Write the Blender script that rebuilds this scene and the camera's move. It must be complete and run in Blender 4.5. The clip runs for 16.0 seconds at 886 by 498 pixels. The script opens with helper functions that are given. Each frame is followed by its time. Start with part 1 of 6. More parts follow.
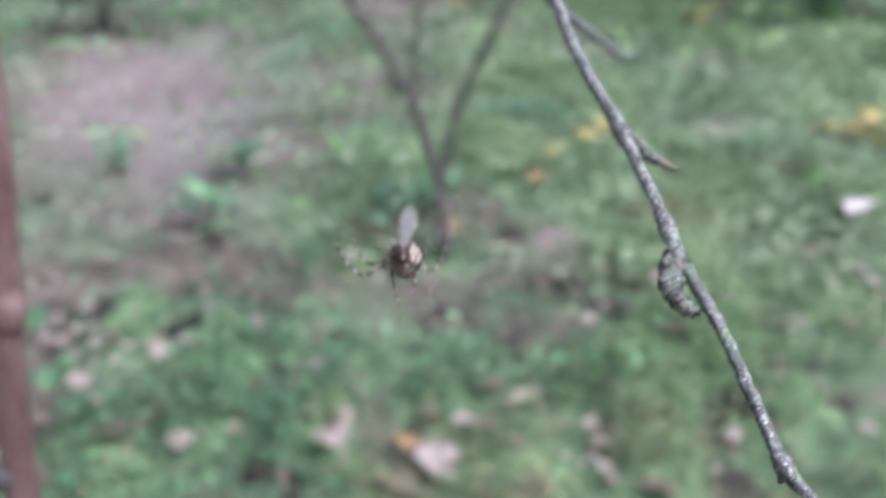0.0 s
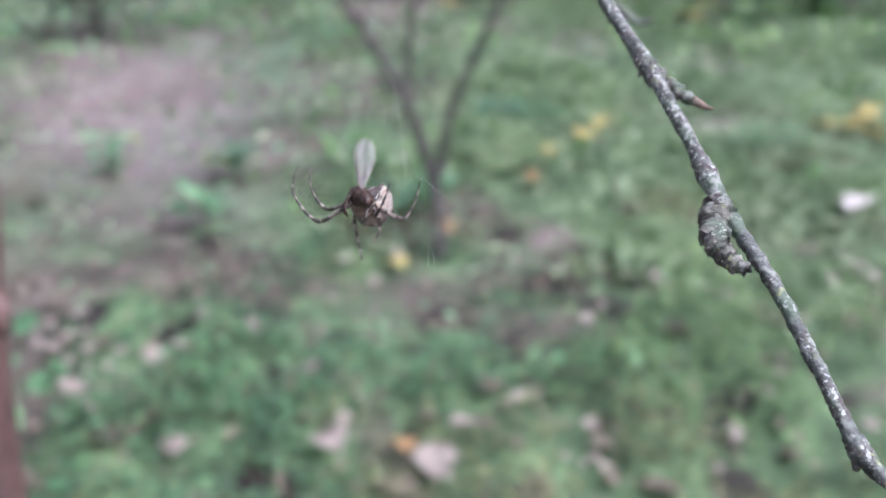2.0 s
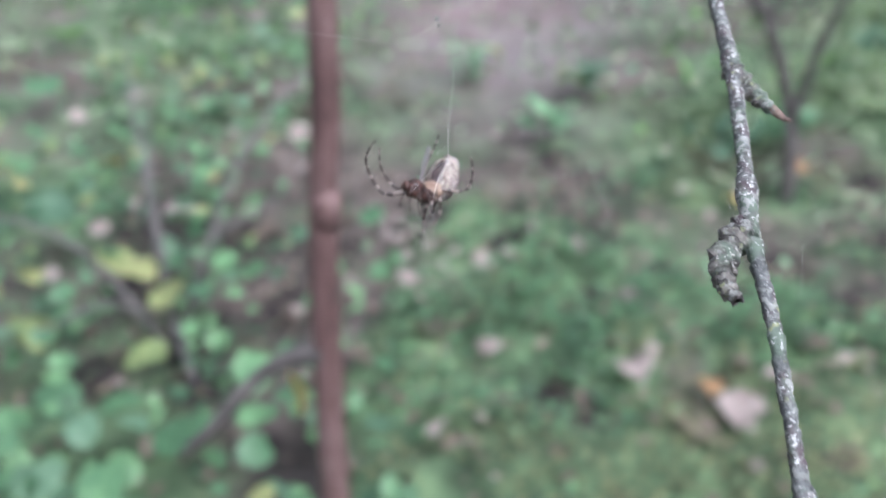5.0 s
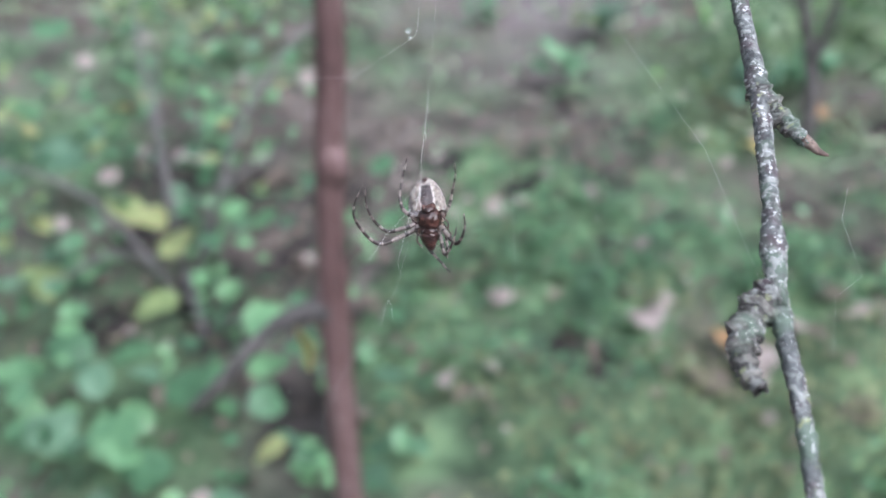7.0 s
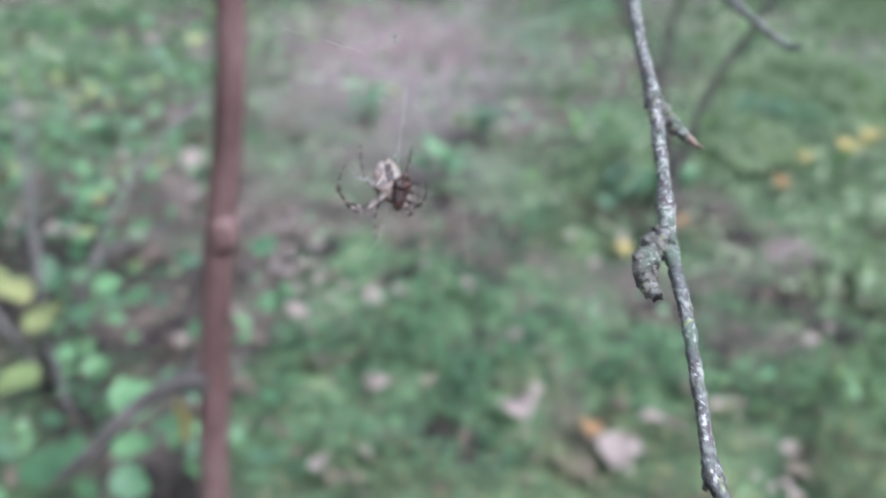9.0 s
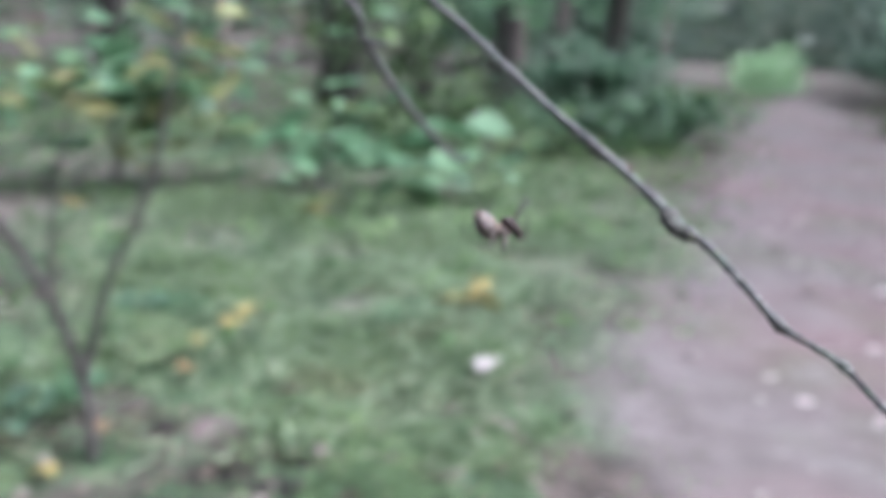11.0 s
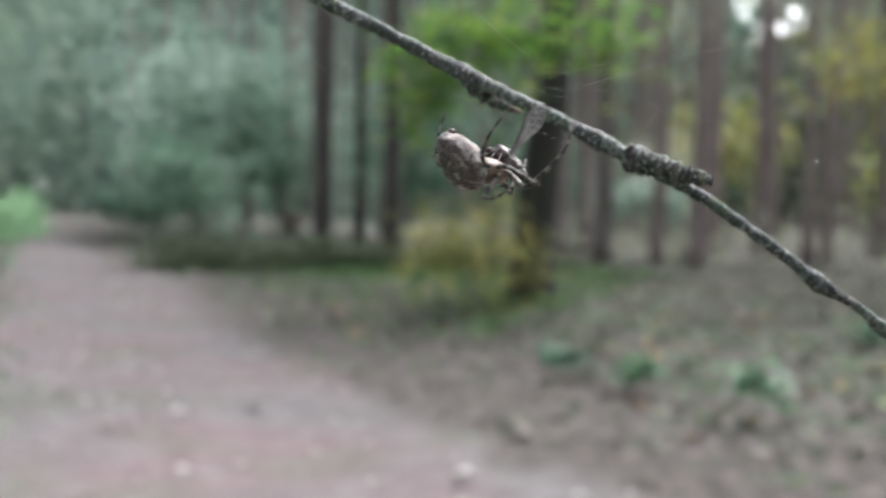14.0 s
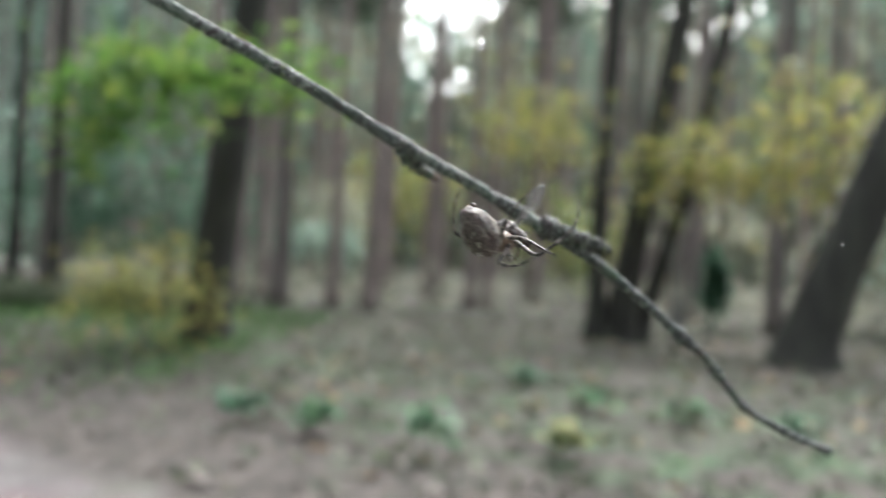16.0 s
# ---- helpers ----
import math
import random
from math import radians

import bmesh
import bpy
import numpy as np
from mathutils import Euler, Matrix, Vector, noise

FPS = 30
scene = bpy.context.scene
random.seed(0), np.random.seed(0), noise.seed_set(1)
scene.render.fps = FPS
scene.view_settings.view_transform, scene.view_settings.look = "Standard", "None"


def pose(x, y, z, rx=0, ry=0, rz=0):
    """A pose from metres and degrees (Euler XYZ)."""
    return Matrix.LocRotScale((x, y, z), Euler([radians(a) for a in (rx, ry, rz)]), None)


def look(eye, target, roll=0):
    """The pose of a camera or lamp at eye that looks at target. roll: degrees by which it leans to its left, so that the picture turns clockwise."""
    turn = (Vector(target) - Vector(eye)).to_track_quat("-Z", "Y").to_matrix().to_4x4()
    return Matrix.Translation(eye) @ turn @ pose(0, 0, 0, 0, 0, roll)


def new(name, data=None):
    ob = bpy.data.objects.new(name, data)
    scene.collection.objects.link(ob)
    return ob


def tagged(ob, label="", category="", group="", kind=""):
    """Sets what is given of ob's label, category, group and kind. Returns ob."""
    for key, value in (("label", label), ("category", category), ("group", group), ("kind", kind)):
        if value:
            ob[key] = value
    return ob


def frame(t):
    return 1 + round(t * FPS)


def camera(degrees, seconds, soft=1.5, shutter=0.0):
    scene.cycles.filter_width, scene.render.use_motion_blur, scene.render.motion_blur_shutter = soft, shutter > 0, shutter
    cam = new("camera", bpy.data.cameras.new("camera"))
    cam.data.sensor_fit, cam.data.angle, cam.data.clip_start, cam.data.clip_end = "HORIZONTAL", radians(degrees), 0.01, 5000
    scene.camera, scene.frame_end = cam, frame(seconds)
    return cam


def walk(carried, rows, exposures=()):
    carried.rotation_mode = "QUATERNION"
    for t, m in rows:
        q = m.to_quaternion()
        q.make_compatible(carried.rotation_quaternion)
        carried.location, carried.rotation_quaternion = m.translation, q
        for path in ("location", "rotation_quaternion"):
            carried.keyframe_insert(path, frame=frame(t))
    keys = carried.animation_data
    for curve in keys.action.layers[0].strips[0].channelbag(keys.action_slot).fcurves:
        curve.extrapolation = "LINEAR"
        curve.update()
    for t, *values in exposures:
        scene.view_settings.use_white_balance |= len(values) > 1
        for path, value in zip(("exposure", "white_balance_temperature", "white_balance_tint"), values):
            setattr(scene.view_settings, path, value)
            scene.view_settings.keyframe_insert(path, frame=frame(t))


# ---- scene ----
# ---- the camera: a phone held a hand's width from the spider, swung round it ----
cam = camera(50.84, 16.0, soft=1.6, shutter=0.5)
cam.data.dof.use_dof = True
cam.data.dof.focus_distance, cam.data.dof.aperture_fstop = 0.096, 22.0
PATH = [
    (0.00, (0.00825, -0.11450, 0.96009), (0.00812, 0.78336, 0.51981), 0.786),
    (0.50, (0.00680, -0.10621, 0.94677), (0.00747, 0.79668, 0.51690), 0.627),
    (1.00, (0.00730, -0.10337, 0.94695), (0.01410, 0.79595, 0.50972), 0.476),
    (1.50, (0.00562, -0.10125, 0.94736), (0.01754, 0.79954, 0.51327), 0.613),
    (2.00, (0.00783, -0.09990, 0.94639), (0.01196, 0.79953, 0.50934), 0.264),
    (2.50, (0.01002, -0.09520, 0.94495), (-0.00072, 0.80547, 0.51059), -0.169),
    (3.00, (0.01424, -0.09646, 0.94598), (-0.01485, 0.80169, 0.50725), -0.930),
    (3.50, (0.02540, -0.10034, 0.94758), (-0.10870, 0.77749, 0.48776), -3.589),
    (4.00, (0.04578, -0.10825, 0.95406), (-0.22764, 0.72793, 0.47862), -4.349),
    (6.50, (0.04114, -0.07757, 0.95724), (-0.32679, 0.67919, 0.41693), -4.624),
    (7.00, (0.04097, -0.07742, 0.95769), (-0.31450, 0.67517, 0.40340), -4.773),
    (7.50, (0.04215, -0.07581, 0.95569), (-0.29903, 0.68469, 0.40321), -4.030),
    (8.00, (0.04440, -0.07419, 0.95562), (-0.29392, 0.68836, 0.40419), -3.634),
    (10.30, (0.00533, -0.16384, 0.95795), (0.09865, 0.78410, 0.65348), 4.302),
    (10.50, (-0.02642, -0.16360, 0.95373), (0.13988, 0.77630, 0.65552), 2.931),
    (10.80, (-0.06631, -0.16659, 0.94912), (0.22743, 0.75379, 0.69100), 2.391),
    (11.00, (-0.07427, -0.15203, 0.93793), (0.32027, 0.73799, 0.70946), 3.642),
    (11.50, (-0.09143, -0.12694, 0.91764), (0.48301, 0.67566, 0.75686), 2.077),
    (12.00, (-0.09416, -0.09579, 0.91521), (0.61090, 0.60219, 0.78983), -0.546),
    (12.50, (-0.09961, -0.07178, 0.90962), (0.68162, 0.54446, 0.80997), -1.422),
    (13.00, (-0.09542, -0.06717, 0.90221), (0.72901, 0.49502, 0.83698), -0.129),
    (13.50, (-0.08452, -0.04737, 0.90285), (0.81146, 0.39598, 0.87719), 0.114),
    (14.00, (-0.08232, -0.02921, 0.89863), (0.83919, 0.35631, 0.85169), 1.200),
    (14.50, (-0.08336, -0.02326, 0.90214), (0.85975, 0.30754, 0.86891), 2.032),
    (15.00, (-0.08529, -0.02116, 0.90391), (0.88416, 0.22286, 0.87885), 2.538),
    (15.50, (-0.09062, -0.01235, 0.89927), (0.90411, 0.09019, 0.89621), 3.253),
    (16.00, (-0.10030, 0.00269, 0.89976), (0.89823, 0.05582, 0.91056), 3.000),
]
walk(cam, [(t, look(eye, target, roll)) for t, eye, target, roll in PATH], [(0.0, 1.88, 5850, 18), (4.0, 1.8, 5850, 17), (6.5, 1.75, 5750, 14), (8.0, 1.75, 5750, 14), (10.5, 1.9, 5650, 16), (11.0, 1.9, 5850, 17), (11.5, 1.9, 5850, 6), (12.0, 1.91, 5720, -3), (13.5, 1.92, 5820, -3), (14.0, 1.93, 6200, 8), (14.5, 1.94, 6180, -2), (15.0, 2.07, 6060, -2), (15.5, 2.13, 5980, -2), (16.0, 2.1, 6250, 5)])

# ---- world and light: an overcast autumn day in a pine wood ----
world = bpy.data.worlds.new("overcast_sky")
scene.world = world
world.use_nodes = True
wn, wl = world.node_tree.nodes, world.node_tree.links
sky = wn.new("ShaderNodeTexSky")
sky.sky_type = "NISHITA"
sky.sun_disc = False
sky.sun_elevation, sky.sun_rotation = radians(48), radians(110)
sky.air_density, sky.dust_density, sky.ozone_density = 1.0, 6.0, 1.0
hsv = wn.new("ShaderNodeHueSaturation")
hsv.inputs["Saturation"].default_value = 0.28
hsv.inputs["Value"].default_value = 1.0
wl.new(sky.outputs[0], hsv.inputs["Color"])
wl.new(hsv.outputs[0], wn["Background"].inputs["Color"])
wn["Background"].inputs["Strength"].default_value = 0.15
sun = new("sun", bpy.data.lights.new("sun", "SUN"))
sun.data.energy, sun.data.angle, sun.data.color = 0.8, radians(40), (1.0, 0.97, 0.93)
sun.matrix_world = look((0, 0, 30), (-14, 5, 0))


# ---- materials ----
def material(name, colours, scale=10.0, detail=6.0, rough=0.8, bump=0.3, bump_scale=None, stretch=(1, 1, 1), spread=(0.3, 0.7), island=0.0, through_light=0.0, coat=0.0, fine=None):
    """A surface whose colour wanders over colours at two scales; bump is its relief in units of its grain."""
    m = bpy.data.materials.new(name)
    m.use_nodes = True
    n, l = m.node_tree.nodes, m.node_tree.links
    b = n["Principled BSDF"]
    co = n.new("ShaderNodeTexCoord")
    mp = n.new("ShaderNodeMapping")
    mp.inputs["Scale"].default_value = stretch
    l.new(co.outputs["Object"], mp.inputs["Vector"])
    tex = n.new("ShaderNodeTexNoise")
    tex.inputs["Scale"].default_value, tex.inputs["Detail"].default_value = scale, detail
    l.new(mp.outputs[0], tex.inputs["Vector"])
    tex2 = n.new("ShaderNodeTexNoise")
    tex2.inputs["Scale"].default_value, tex2.inputs["Detail"].default_value = fine or scale * 7, 4.0
    l.new(mp.outputs[0], tex2.inputs["Vector"])
    mixf = n.new("ShaderNodeMath")
    mixf.operation = "MULTIPLY_ADD"
    mixf.inputs[1].default_value = 0.35
    l.new(tex2.outputs["Fac"], mixf.inputs[0])
    sub = n.new("ShaderNodeMath")
    sub.operation = "MULTIPLY_ADD"
    sub.inputs[1].default_value, sub.inputs[2].default_value = 0.65, 0.0
    l.new(tex.outputs["Fac"], sub.inputs[0])
    l.new(sub.outputs[0], mixf.inputs[2])
    value = mixf.outputs[0]
    if island:
        geo = n.new("ShaderNodeNewGeometry")
        isl = n.new("ShaderNodeMath")
        isl.operation = "MULTIPLY_ADD"
        isl.inputs[1].default_value = island
        l.new(geo.outputs["Random Per Island"], isl.inputs[0])
        inf = n.new("ShaderNodeObjectInfo")
        add = n.new("ShaderNodeMath")
        add.operation = "MULTIPLY_ADD"
        add.inputs[1].default_value = island * 0.5
        l.new(inf.outputs["Random"], add.inputs[0])
        off = n.new("ShaderNodeMath")
        off.operation = "SUBTRACT"
        off.inputs[1].default_value = island * 0.75
        l.new(value, off.inputs[0])
        l.new(off.outputs[0], add.inputs[2])
        l.new(add.outputs[0], isl.inputs[2])
        value = isl.outputs[0]
    ramp = n.new("ShaderNodeValToRGB")
    e = ramp.color_ramp.elements
    while len(e) < len(colours):
        e.new(0.5)
    for i, c in enumerate(colours):
        e[i].position = spread[0] + (spread[1] - spread[0]) * i / max(1, len(colours) - 1)
        e[i].color = (*c, 1)
    l.new(value, ramp.inputs[0])
    l.new(ramp.outputs[0], b.inputs["Base Color"])
    b.inputs["Roughness"].default_value = rough
    b.inputs["Coat Weight"].default_value = coat
    if bump:
        bp = n.new("ShaderNodeBump")
        bp.inputs["Strength"].default_value = min(1.0, bump)
        bp.inputs["Distance"].default_value = (bump_scale or 0.3 / scale)
        l.new(mixf.outputs[0], bp.inputs["Height"])
        l.new(bp.outputs[0], b.inputs["Normal"])
    if through_light:
        tr = n.new("ShaderNodeBsdfTranslucent")
        l.new(ramp.outputs[0], tr.inputs["Color"])
        mx = n.new("ShaderNodeMixShader")
        mx.inputs[0].default_value = through_light
        l.new(b.outputs[0], mx.inputs[1])
        l.new(tr.outputs[0], mx.inputs[2])
        l.new(mx.outputs[0], n["Material Output"].inputs["Surface"])
    return m


def ground_material():
    """Forest floor: moss and litter, worn to bare sandy soil where the path mask is high."""
    m = bpy.data.materials.new("forest_floor")
    m.use_nodes = True
    n, l = m.node_tree.nodes, m.node_tree.links
    b = n["Principled BSDF"]
    co = n.new("ShaderNodeTexCoord")

    def noise_of(scale, detail=6.0):
        t = n.new("ShaderNodeTexNoise")
        t.inputs["Scale"].default_value, t.inputs["Detail"].default_value = scale, detail
        l.new(co.outputs["Object"], t.inputs["Vector"])
        return t.outputs["Fac"]

    def ramp_of(value, stops):
        r = n.new("ShaderNodeValToRGB")
        e = r.color_ramp.elements
        while len(e) < len(stops):
            e.new(0.5)
        for i, (p, c) in enumerate(stops):
            e[i].position, e[i].color = p, (*c, 1)
        l.new(value, r.inputs[0])
        return r.outputs[0]

    def mask_of(name, soft):
        a = n.new("ShaderNodeAttribute")
        a.attribute_name = name
        k = n.new("ShaderNodeMath")
        k.operation = "MULTIPLY_ADD"
        k.inputs[1].default_value, k.inputs[2].default_value = soft, -soft / 2
        l.new(noise_of(2.6, 8.0), k.inputs[0])
        s = n.new("ShaderNodeMath")
        s.operation, s.use_clamp = "ADD", True
        l.new(a.outputs["Fac"], s.inputs[0])
        l.new(k.outputs[0], s.inputs[1])
        r = n.new("ShaderNodeMapRange")
        r.inputs["From Min"].default_value, r.inputs["From Max"].default_value = 0.35, 0.65
        l.new(s.outputs[0], r.inputs["Value"])
        return r.outputs[0]

    def mix_of(f, a, c):
        x = n.new("ShaderNodeMix")
        x.data_type = "RGBA"
        l.new(f, x.inputs["Factor"])
        l.new(a, x.inputs["A"])
        l.new(c, x.inputs["B"])
        return x.outputs["Result"]

    litter = ramp_of(noise_of(9.0, 9.0), [(0.30, (0.024, 0.020, 0.018)), (0.46, (0.058, 0.048, 0.043)), (0.60, (0.09, 0.074, 0.067)), (0.75, (0.14, 0.116, 0.106))])
    moss = ramp_of(noise_of(14.0, 9.0), [(0.30, (0.02, 0.038, 0.018)), (0.5, (0.058, 0.10, 0.05)), (0.7, (0.115, 0.18, 0.09))])
    pink = ramp_of(noise_of(9.0, 9.0), [(0.32, (0.115, 0.078, 0.082)), (0.5, (0.15, 0.105, 0.11)), (0.7, (0.18, 0.135, 0.14))])
    soil = ramp_of(noise_of(7.0, 11.0), [(0.30, (0.102, 0.090, 0.089)), (0.5, (0.126, 0.110, 0.110)), (0.72, (0.158, 0.140, 0.142))])
    soil = mix_of(ramp_of(noise_of(0.8, 3.0), [(0.43, (0, 0, 0)), (0.58, (0.8, 0.8, 0.8))]), soil, pink)
    thin = ramp_of(noise_of(16.0, 8.0), [(0.35, (0.066, 0.07, 0.05)), (0.65, (0.12, 0.122, 0.09))])
    soil = mix_of(ramp_of(noise_of(1.7, 7.0), [(0.5, (0, 0, 0)), (0.64, (0.62, 0.62, 0.62))]), soil, thin)
    pale = ramp_of(noise_of(60.0, 4.0), [(0.4, (0.13, 0.118, 0.118)), (0.7, (0.25, 0.232, 0.235))])
    soil = mix_of(ramp_of(noise_of(5.5, 9.0), [(0.54, (0, 0, 0)), (0.66, (0.55, 0.55, 0.55))]), soil, pale)
    colour = mix_of(mask_of("green", 1.6), litter, moss)
    colour = mix_of(mask_of("path", 0.5), colour, soil)
    thatch = ramp_of(noise_of(22.0, 9.0), [(0.3, (0.085, 0.105, 0.06)), (0.5, (0.17, 0.205, 0.125)), (0.7, (0.27, 0.30, 0.20))])
    colour = mix_of(mask_of("sward", 0.9), colour, thatch)
    # dark soil, near black to hold the shade of gaps in its colour
    humus_shade = ramp_of(noise_of(40.0, 6.0), [(0.35, (0.007, 0.006, 0.005)), (0.6, (0.022, 0.018, 0.017))])
    colour = mix_of(mask_of("humus_shade", 0.9), colour, humus_shade)
    l.new(colour, b.inputs["Base Color"])
    b.inputs["Roughness"].default_value = 0.95
    bp = n.new("ShaderNodeBump")
    bp.inputs["Strength"].default_value, bp.inputs["Distance"].default_value = 0.6, 0.02
    l.new(noise_of(30.0, 8.0), bp.inputs["Height"])
    l.new(bp.outputs[0], b.inputs["Normal"])
    return m


FLOOR = ground_material()
BARK = material("pine_bark", [(0.075, 0.063, 0.06), (0.145, 0.122, 0.115), (0.23, 0.195, 0.18)], 6, rough=0.9, bump=0.9, bump_scale=0.03, stretch=(1, 1, 0.25))
DARK_BARK = material("dark_bark", [(0.016, 0.015, 0.014), (0.036, 0.034, 0.030), (0.066, 0.068, 0.053)], 6, rough=0.9, bump=0.9, bump_scale=0.03, stretch=(1, 1, 0.25))
RED_BARK = material("red_pine_bark", [(0.13, 0.102, 0.097), (0.23, 0.182, 0.173), (0.335, 0.272, 0.26)], 5, rough=0.9, bump=0.7, bump_scale=0.02, stretch=(1, 1, 0.25))
STEM = material("sapling_bark", [(0.042, 0.024, 0.024), (0.088, 0.049, 0.047), (0.145, 0.092, 0.09), (0.29, 0.25, 0.25)], 22, rough=0.7, bump=0.4, stretch=(1, 1, 0.4))
GREY_STEM = material("grey_stem", [(0.045, 0.044, 0.043), (0.1, 0.097, 0.094), (0.18, 0.17, 0.165)], 30, rough=0.8, bump=0.4)
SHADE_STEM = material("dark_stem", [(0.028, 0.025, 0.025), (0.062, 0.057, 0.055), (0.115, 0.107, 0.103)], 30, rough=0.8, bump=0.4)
GREEN_LEAF = material("green_leaf", [(0.032, 0.076, 0.040), (0.076, 0.175, 0.086), (0.155, 0.305, 0.145)], 9, rough=0.5, bump=0.1, island=0.5, through_light=0.3)
PALE_LEAF = material("pale_green_leaf", [(0.07, 0.165, 0.085), (0.13, 0.275, 0.145), (0.22, 0.39, 0.22)], 9, rough=0.45, bump=0.1, island=0.5, through_light=0.3)
YELLOW_LEAF = material("yellow_leaf", [(0.11, 0.18, 0.075), (0.22, 0.28, 0.115), (0.38, 0.37, 0.17)], 12, rough=0.5, bump=0.1, island=0.5, through_light=0.3)
MAPLE_LEAF = material("maple_leaf", [(0.12, 0.25, 0.05), (0.245, 0.43, 0.09), (0.45, 0.50, 0.125)], 3, rough=0.5, bump=0.1, island=0.5, through_light=0.45)
OCHRE_LEAF = material("autumn_leaf", [(0.16, 0.212, 0.067), (0.30, 0.333, 0.105), (0.48, 0.435, 0.145)], 3, rough=0.5, bump=0.1, island=0.5, through_light=0.45)
GREY_LEAF = material("grey_green_leaf", [(0.05, 0.115, 0.07), (0.10, 0.195, 0.12), (0.165, 0.28, 0.18)], 3, rough=0.55, bump=0.1, island=0.5, through_light=0.4)
# distance haze is put into these two colours: half paled, then fully
MID_HAZE_LEAF = material("mid_haze_leaf", [(0.085, 0.165, 0.11), (0.15, 0.255, 0.175), (0.235, 0.35, 0.255)], 0.6, rough=0.6, bump=0.0, island=0.6, through_light=0.45)
FAR_HAZE_LEAF = material("far_leaf", [(0.17, 0.255, 0.205), (0.27, 0.37, 0.305), (0.40, 0.50, 0.425)], 0.3, rough=0.6, bump=0.0, island=0.6, through_light=0.5)
MOSS_LEAF = material("moss_shoots", [(0.055, 0.105, 0.045), (0.13, 0.225, 0.095), (0.24, 0.36, 0.16)], 9, rough=0.6, bump=0.1, island=0.5, through_light=0.3)
OLD_MOSS = material("olive_moss", [(0.045, 0.055, 0.026), (0.11, 0.13, 0.062), (0.22, 0.235, 0.12)], 9, rough=0.7, bump=0.1, island=0.5, through_light=0.25)
OLIVE_LEAF = material("olive_leaf", [(0.03, 0.046, 0.024), (0.065, 0.088, 0.044), (0.125, 0.155, 0.08)], 3, rough=0.6, bump=0.1, island=0.5, through_light=0.25)
GRASS = material("verge_grass", [(0.05, 0.13, 0.035), (0.11, 0.255, 0.07), (0.21, 0.39, 0.12)], 2.0, rough=0.55, bump=0.0, island=0.5, through_light=0.3)
STRAW = material("straw_grass", [(0.18, 0.26, 0.16), (0.31, 0.42, 0.27), (0.47, 0.55, 0.39)], 2.0, rough=0.7, bump=0.0, island=0.5, through_light=0.3)
# leaf green brightened so the glade looks sunlit
LIT_GLADE_LEAF = material("lit_glade_leaf", [(0.17, 0.32, 0.16), (0.28, 0.47, 0.25), (0.40, 0.58, 0.35)], 2.0, rough=0.5, bump=0.0, island=0.4, through_light=0.4)
AUTUMN_LEAF = material("yellow_autumn_leaf", [(0.21, 0.25, 0.075), (0.39, 0.40, 0.125), (0.58, 0.49, 0.165)], 3, rough=0.5, bump=0.1, island=0.5, through_light=0.45)
PATH_CHIP = material("path_chip", [(0.28, 0.24, 0.235), (0.42, 0.38, 0.375)], 25, rough=0.8, bump=0.2)
# yellowing brush, its colour lightened to imitate haze
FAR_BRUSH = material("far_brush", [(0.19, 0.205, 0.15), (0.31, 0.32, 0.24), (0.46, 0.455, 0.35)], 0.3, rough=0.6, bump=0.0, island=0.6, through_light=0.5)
# very pale leaves: the clearing's sunlight is put into the colour
SUNLIT_FAR = material("sunlit_far_leaf", [(0.36, 0.46, 0.36), (0.52, 0.62, 0.5), (0.68, 0.74, 0.64)], 0.3, rough=0.6, bump=0.0, island=0.6, through_light=0.5)
# backdrop foliage with the haze painted into the colour
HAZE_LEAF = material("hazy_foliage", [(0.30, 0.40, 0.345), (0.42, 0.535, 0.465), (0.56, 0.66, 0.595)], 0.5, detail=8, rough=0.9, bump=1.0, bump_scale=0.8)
NEEDLE = material("pine_needles", [(0.035, 0.06, 0.04), (0.065, 0.1, 0.065), (0.1, 0.14, 0.09)], 3, rough=0.6, bump=0.1, island=0.5, through_light=0.25)
DRY_LEAF = material("dry_leaf", [(0.05, 0.040, 0.031), (0.10, 0.08, 0.063), (0.19, 0.155, 0.125)], 25, rough=0.7, bump=0.3, island=0.4, through_light=0.15)
PINK_LEAF = material("bleached_leaf", [(0.17, 0.138, 0.125), (0.245, 0.205, 0.19), (0.34, 0.30, 0.28)], 25, rough=0.7, bump=0.3, through_light=0.15)
WHITE_LEAF = material("white_leaf", [(0.36, 0.335, 0.325), (0.48, 0.455, 0.445)], 30, rough=0.7, bump=0.3, through_light=0.1)
ORANGE_LEAF = material("orange_leaf", [(0.24, 0.14, 0.07), (0.36, 0.22, 0.11)], 25, rough=0.6, bump=0.3, through_light=0.2)
YOLK_LEAF = material("bright_yellow_leaf", [(0.34, 0.28, 0.09), (0.48, 0.41, 0.18)], 25, rough=0.6, bump=0.2, through_light=0.25)


# ---- mesh helpers ----
def mesh_object(name, verts, faces, mat, parent=None, smooth=True):
    me = bpy.data.meshes.new(name)
    me.from_pydata([tuple(v) for v in verts], [], [tuple(f) for f in faces])
    for x in (mat if isinstance(mat, (list, tuple)) else [mat]):
        me.materials.append(x)
    if smooth:
        me.polygons.foreach_set("use_smooth", [True] * len(me.polygons))
    me.update()
    ob = new(name, me)
    ob.parent = parent
    return ob


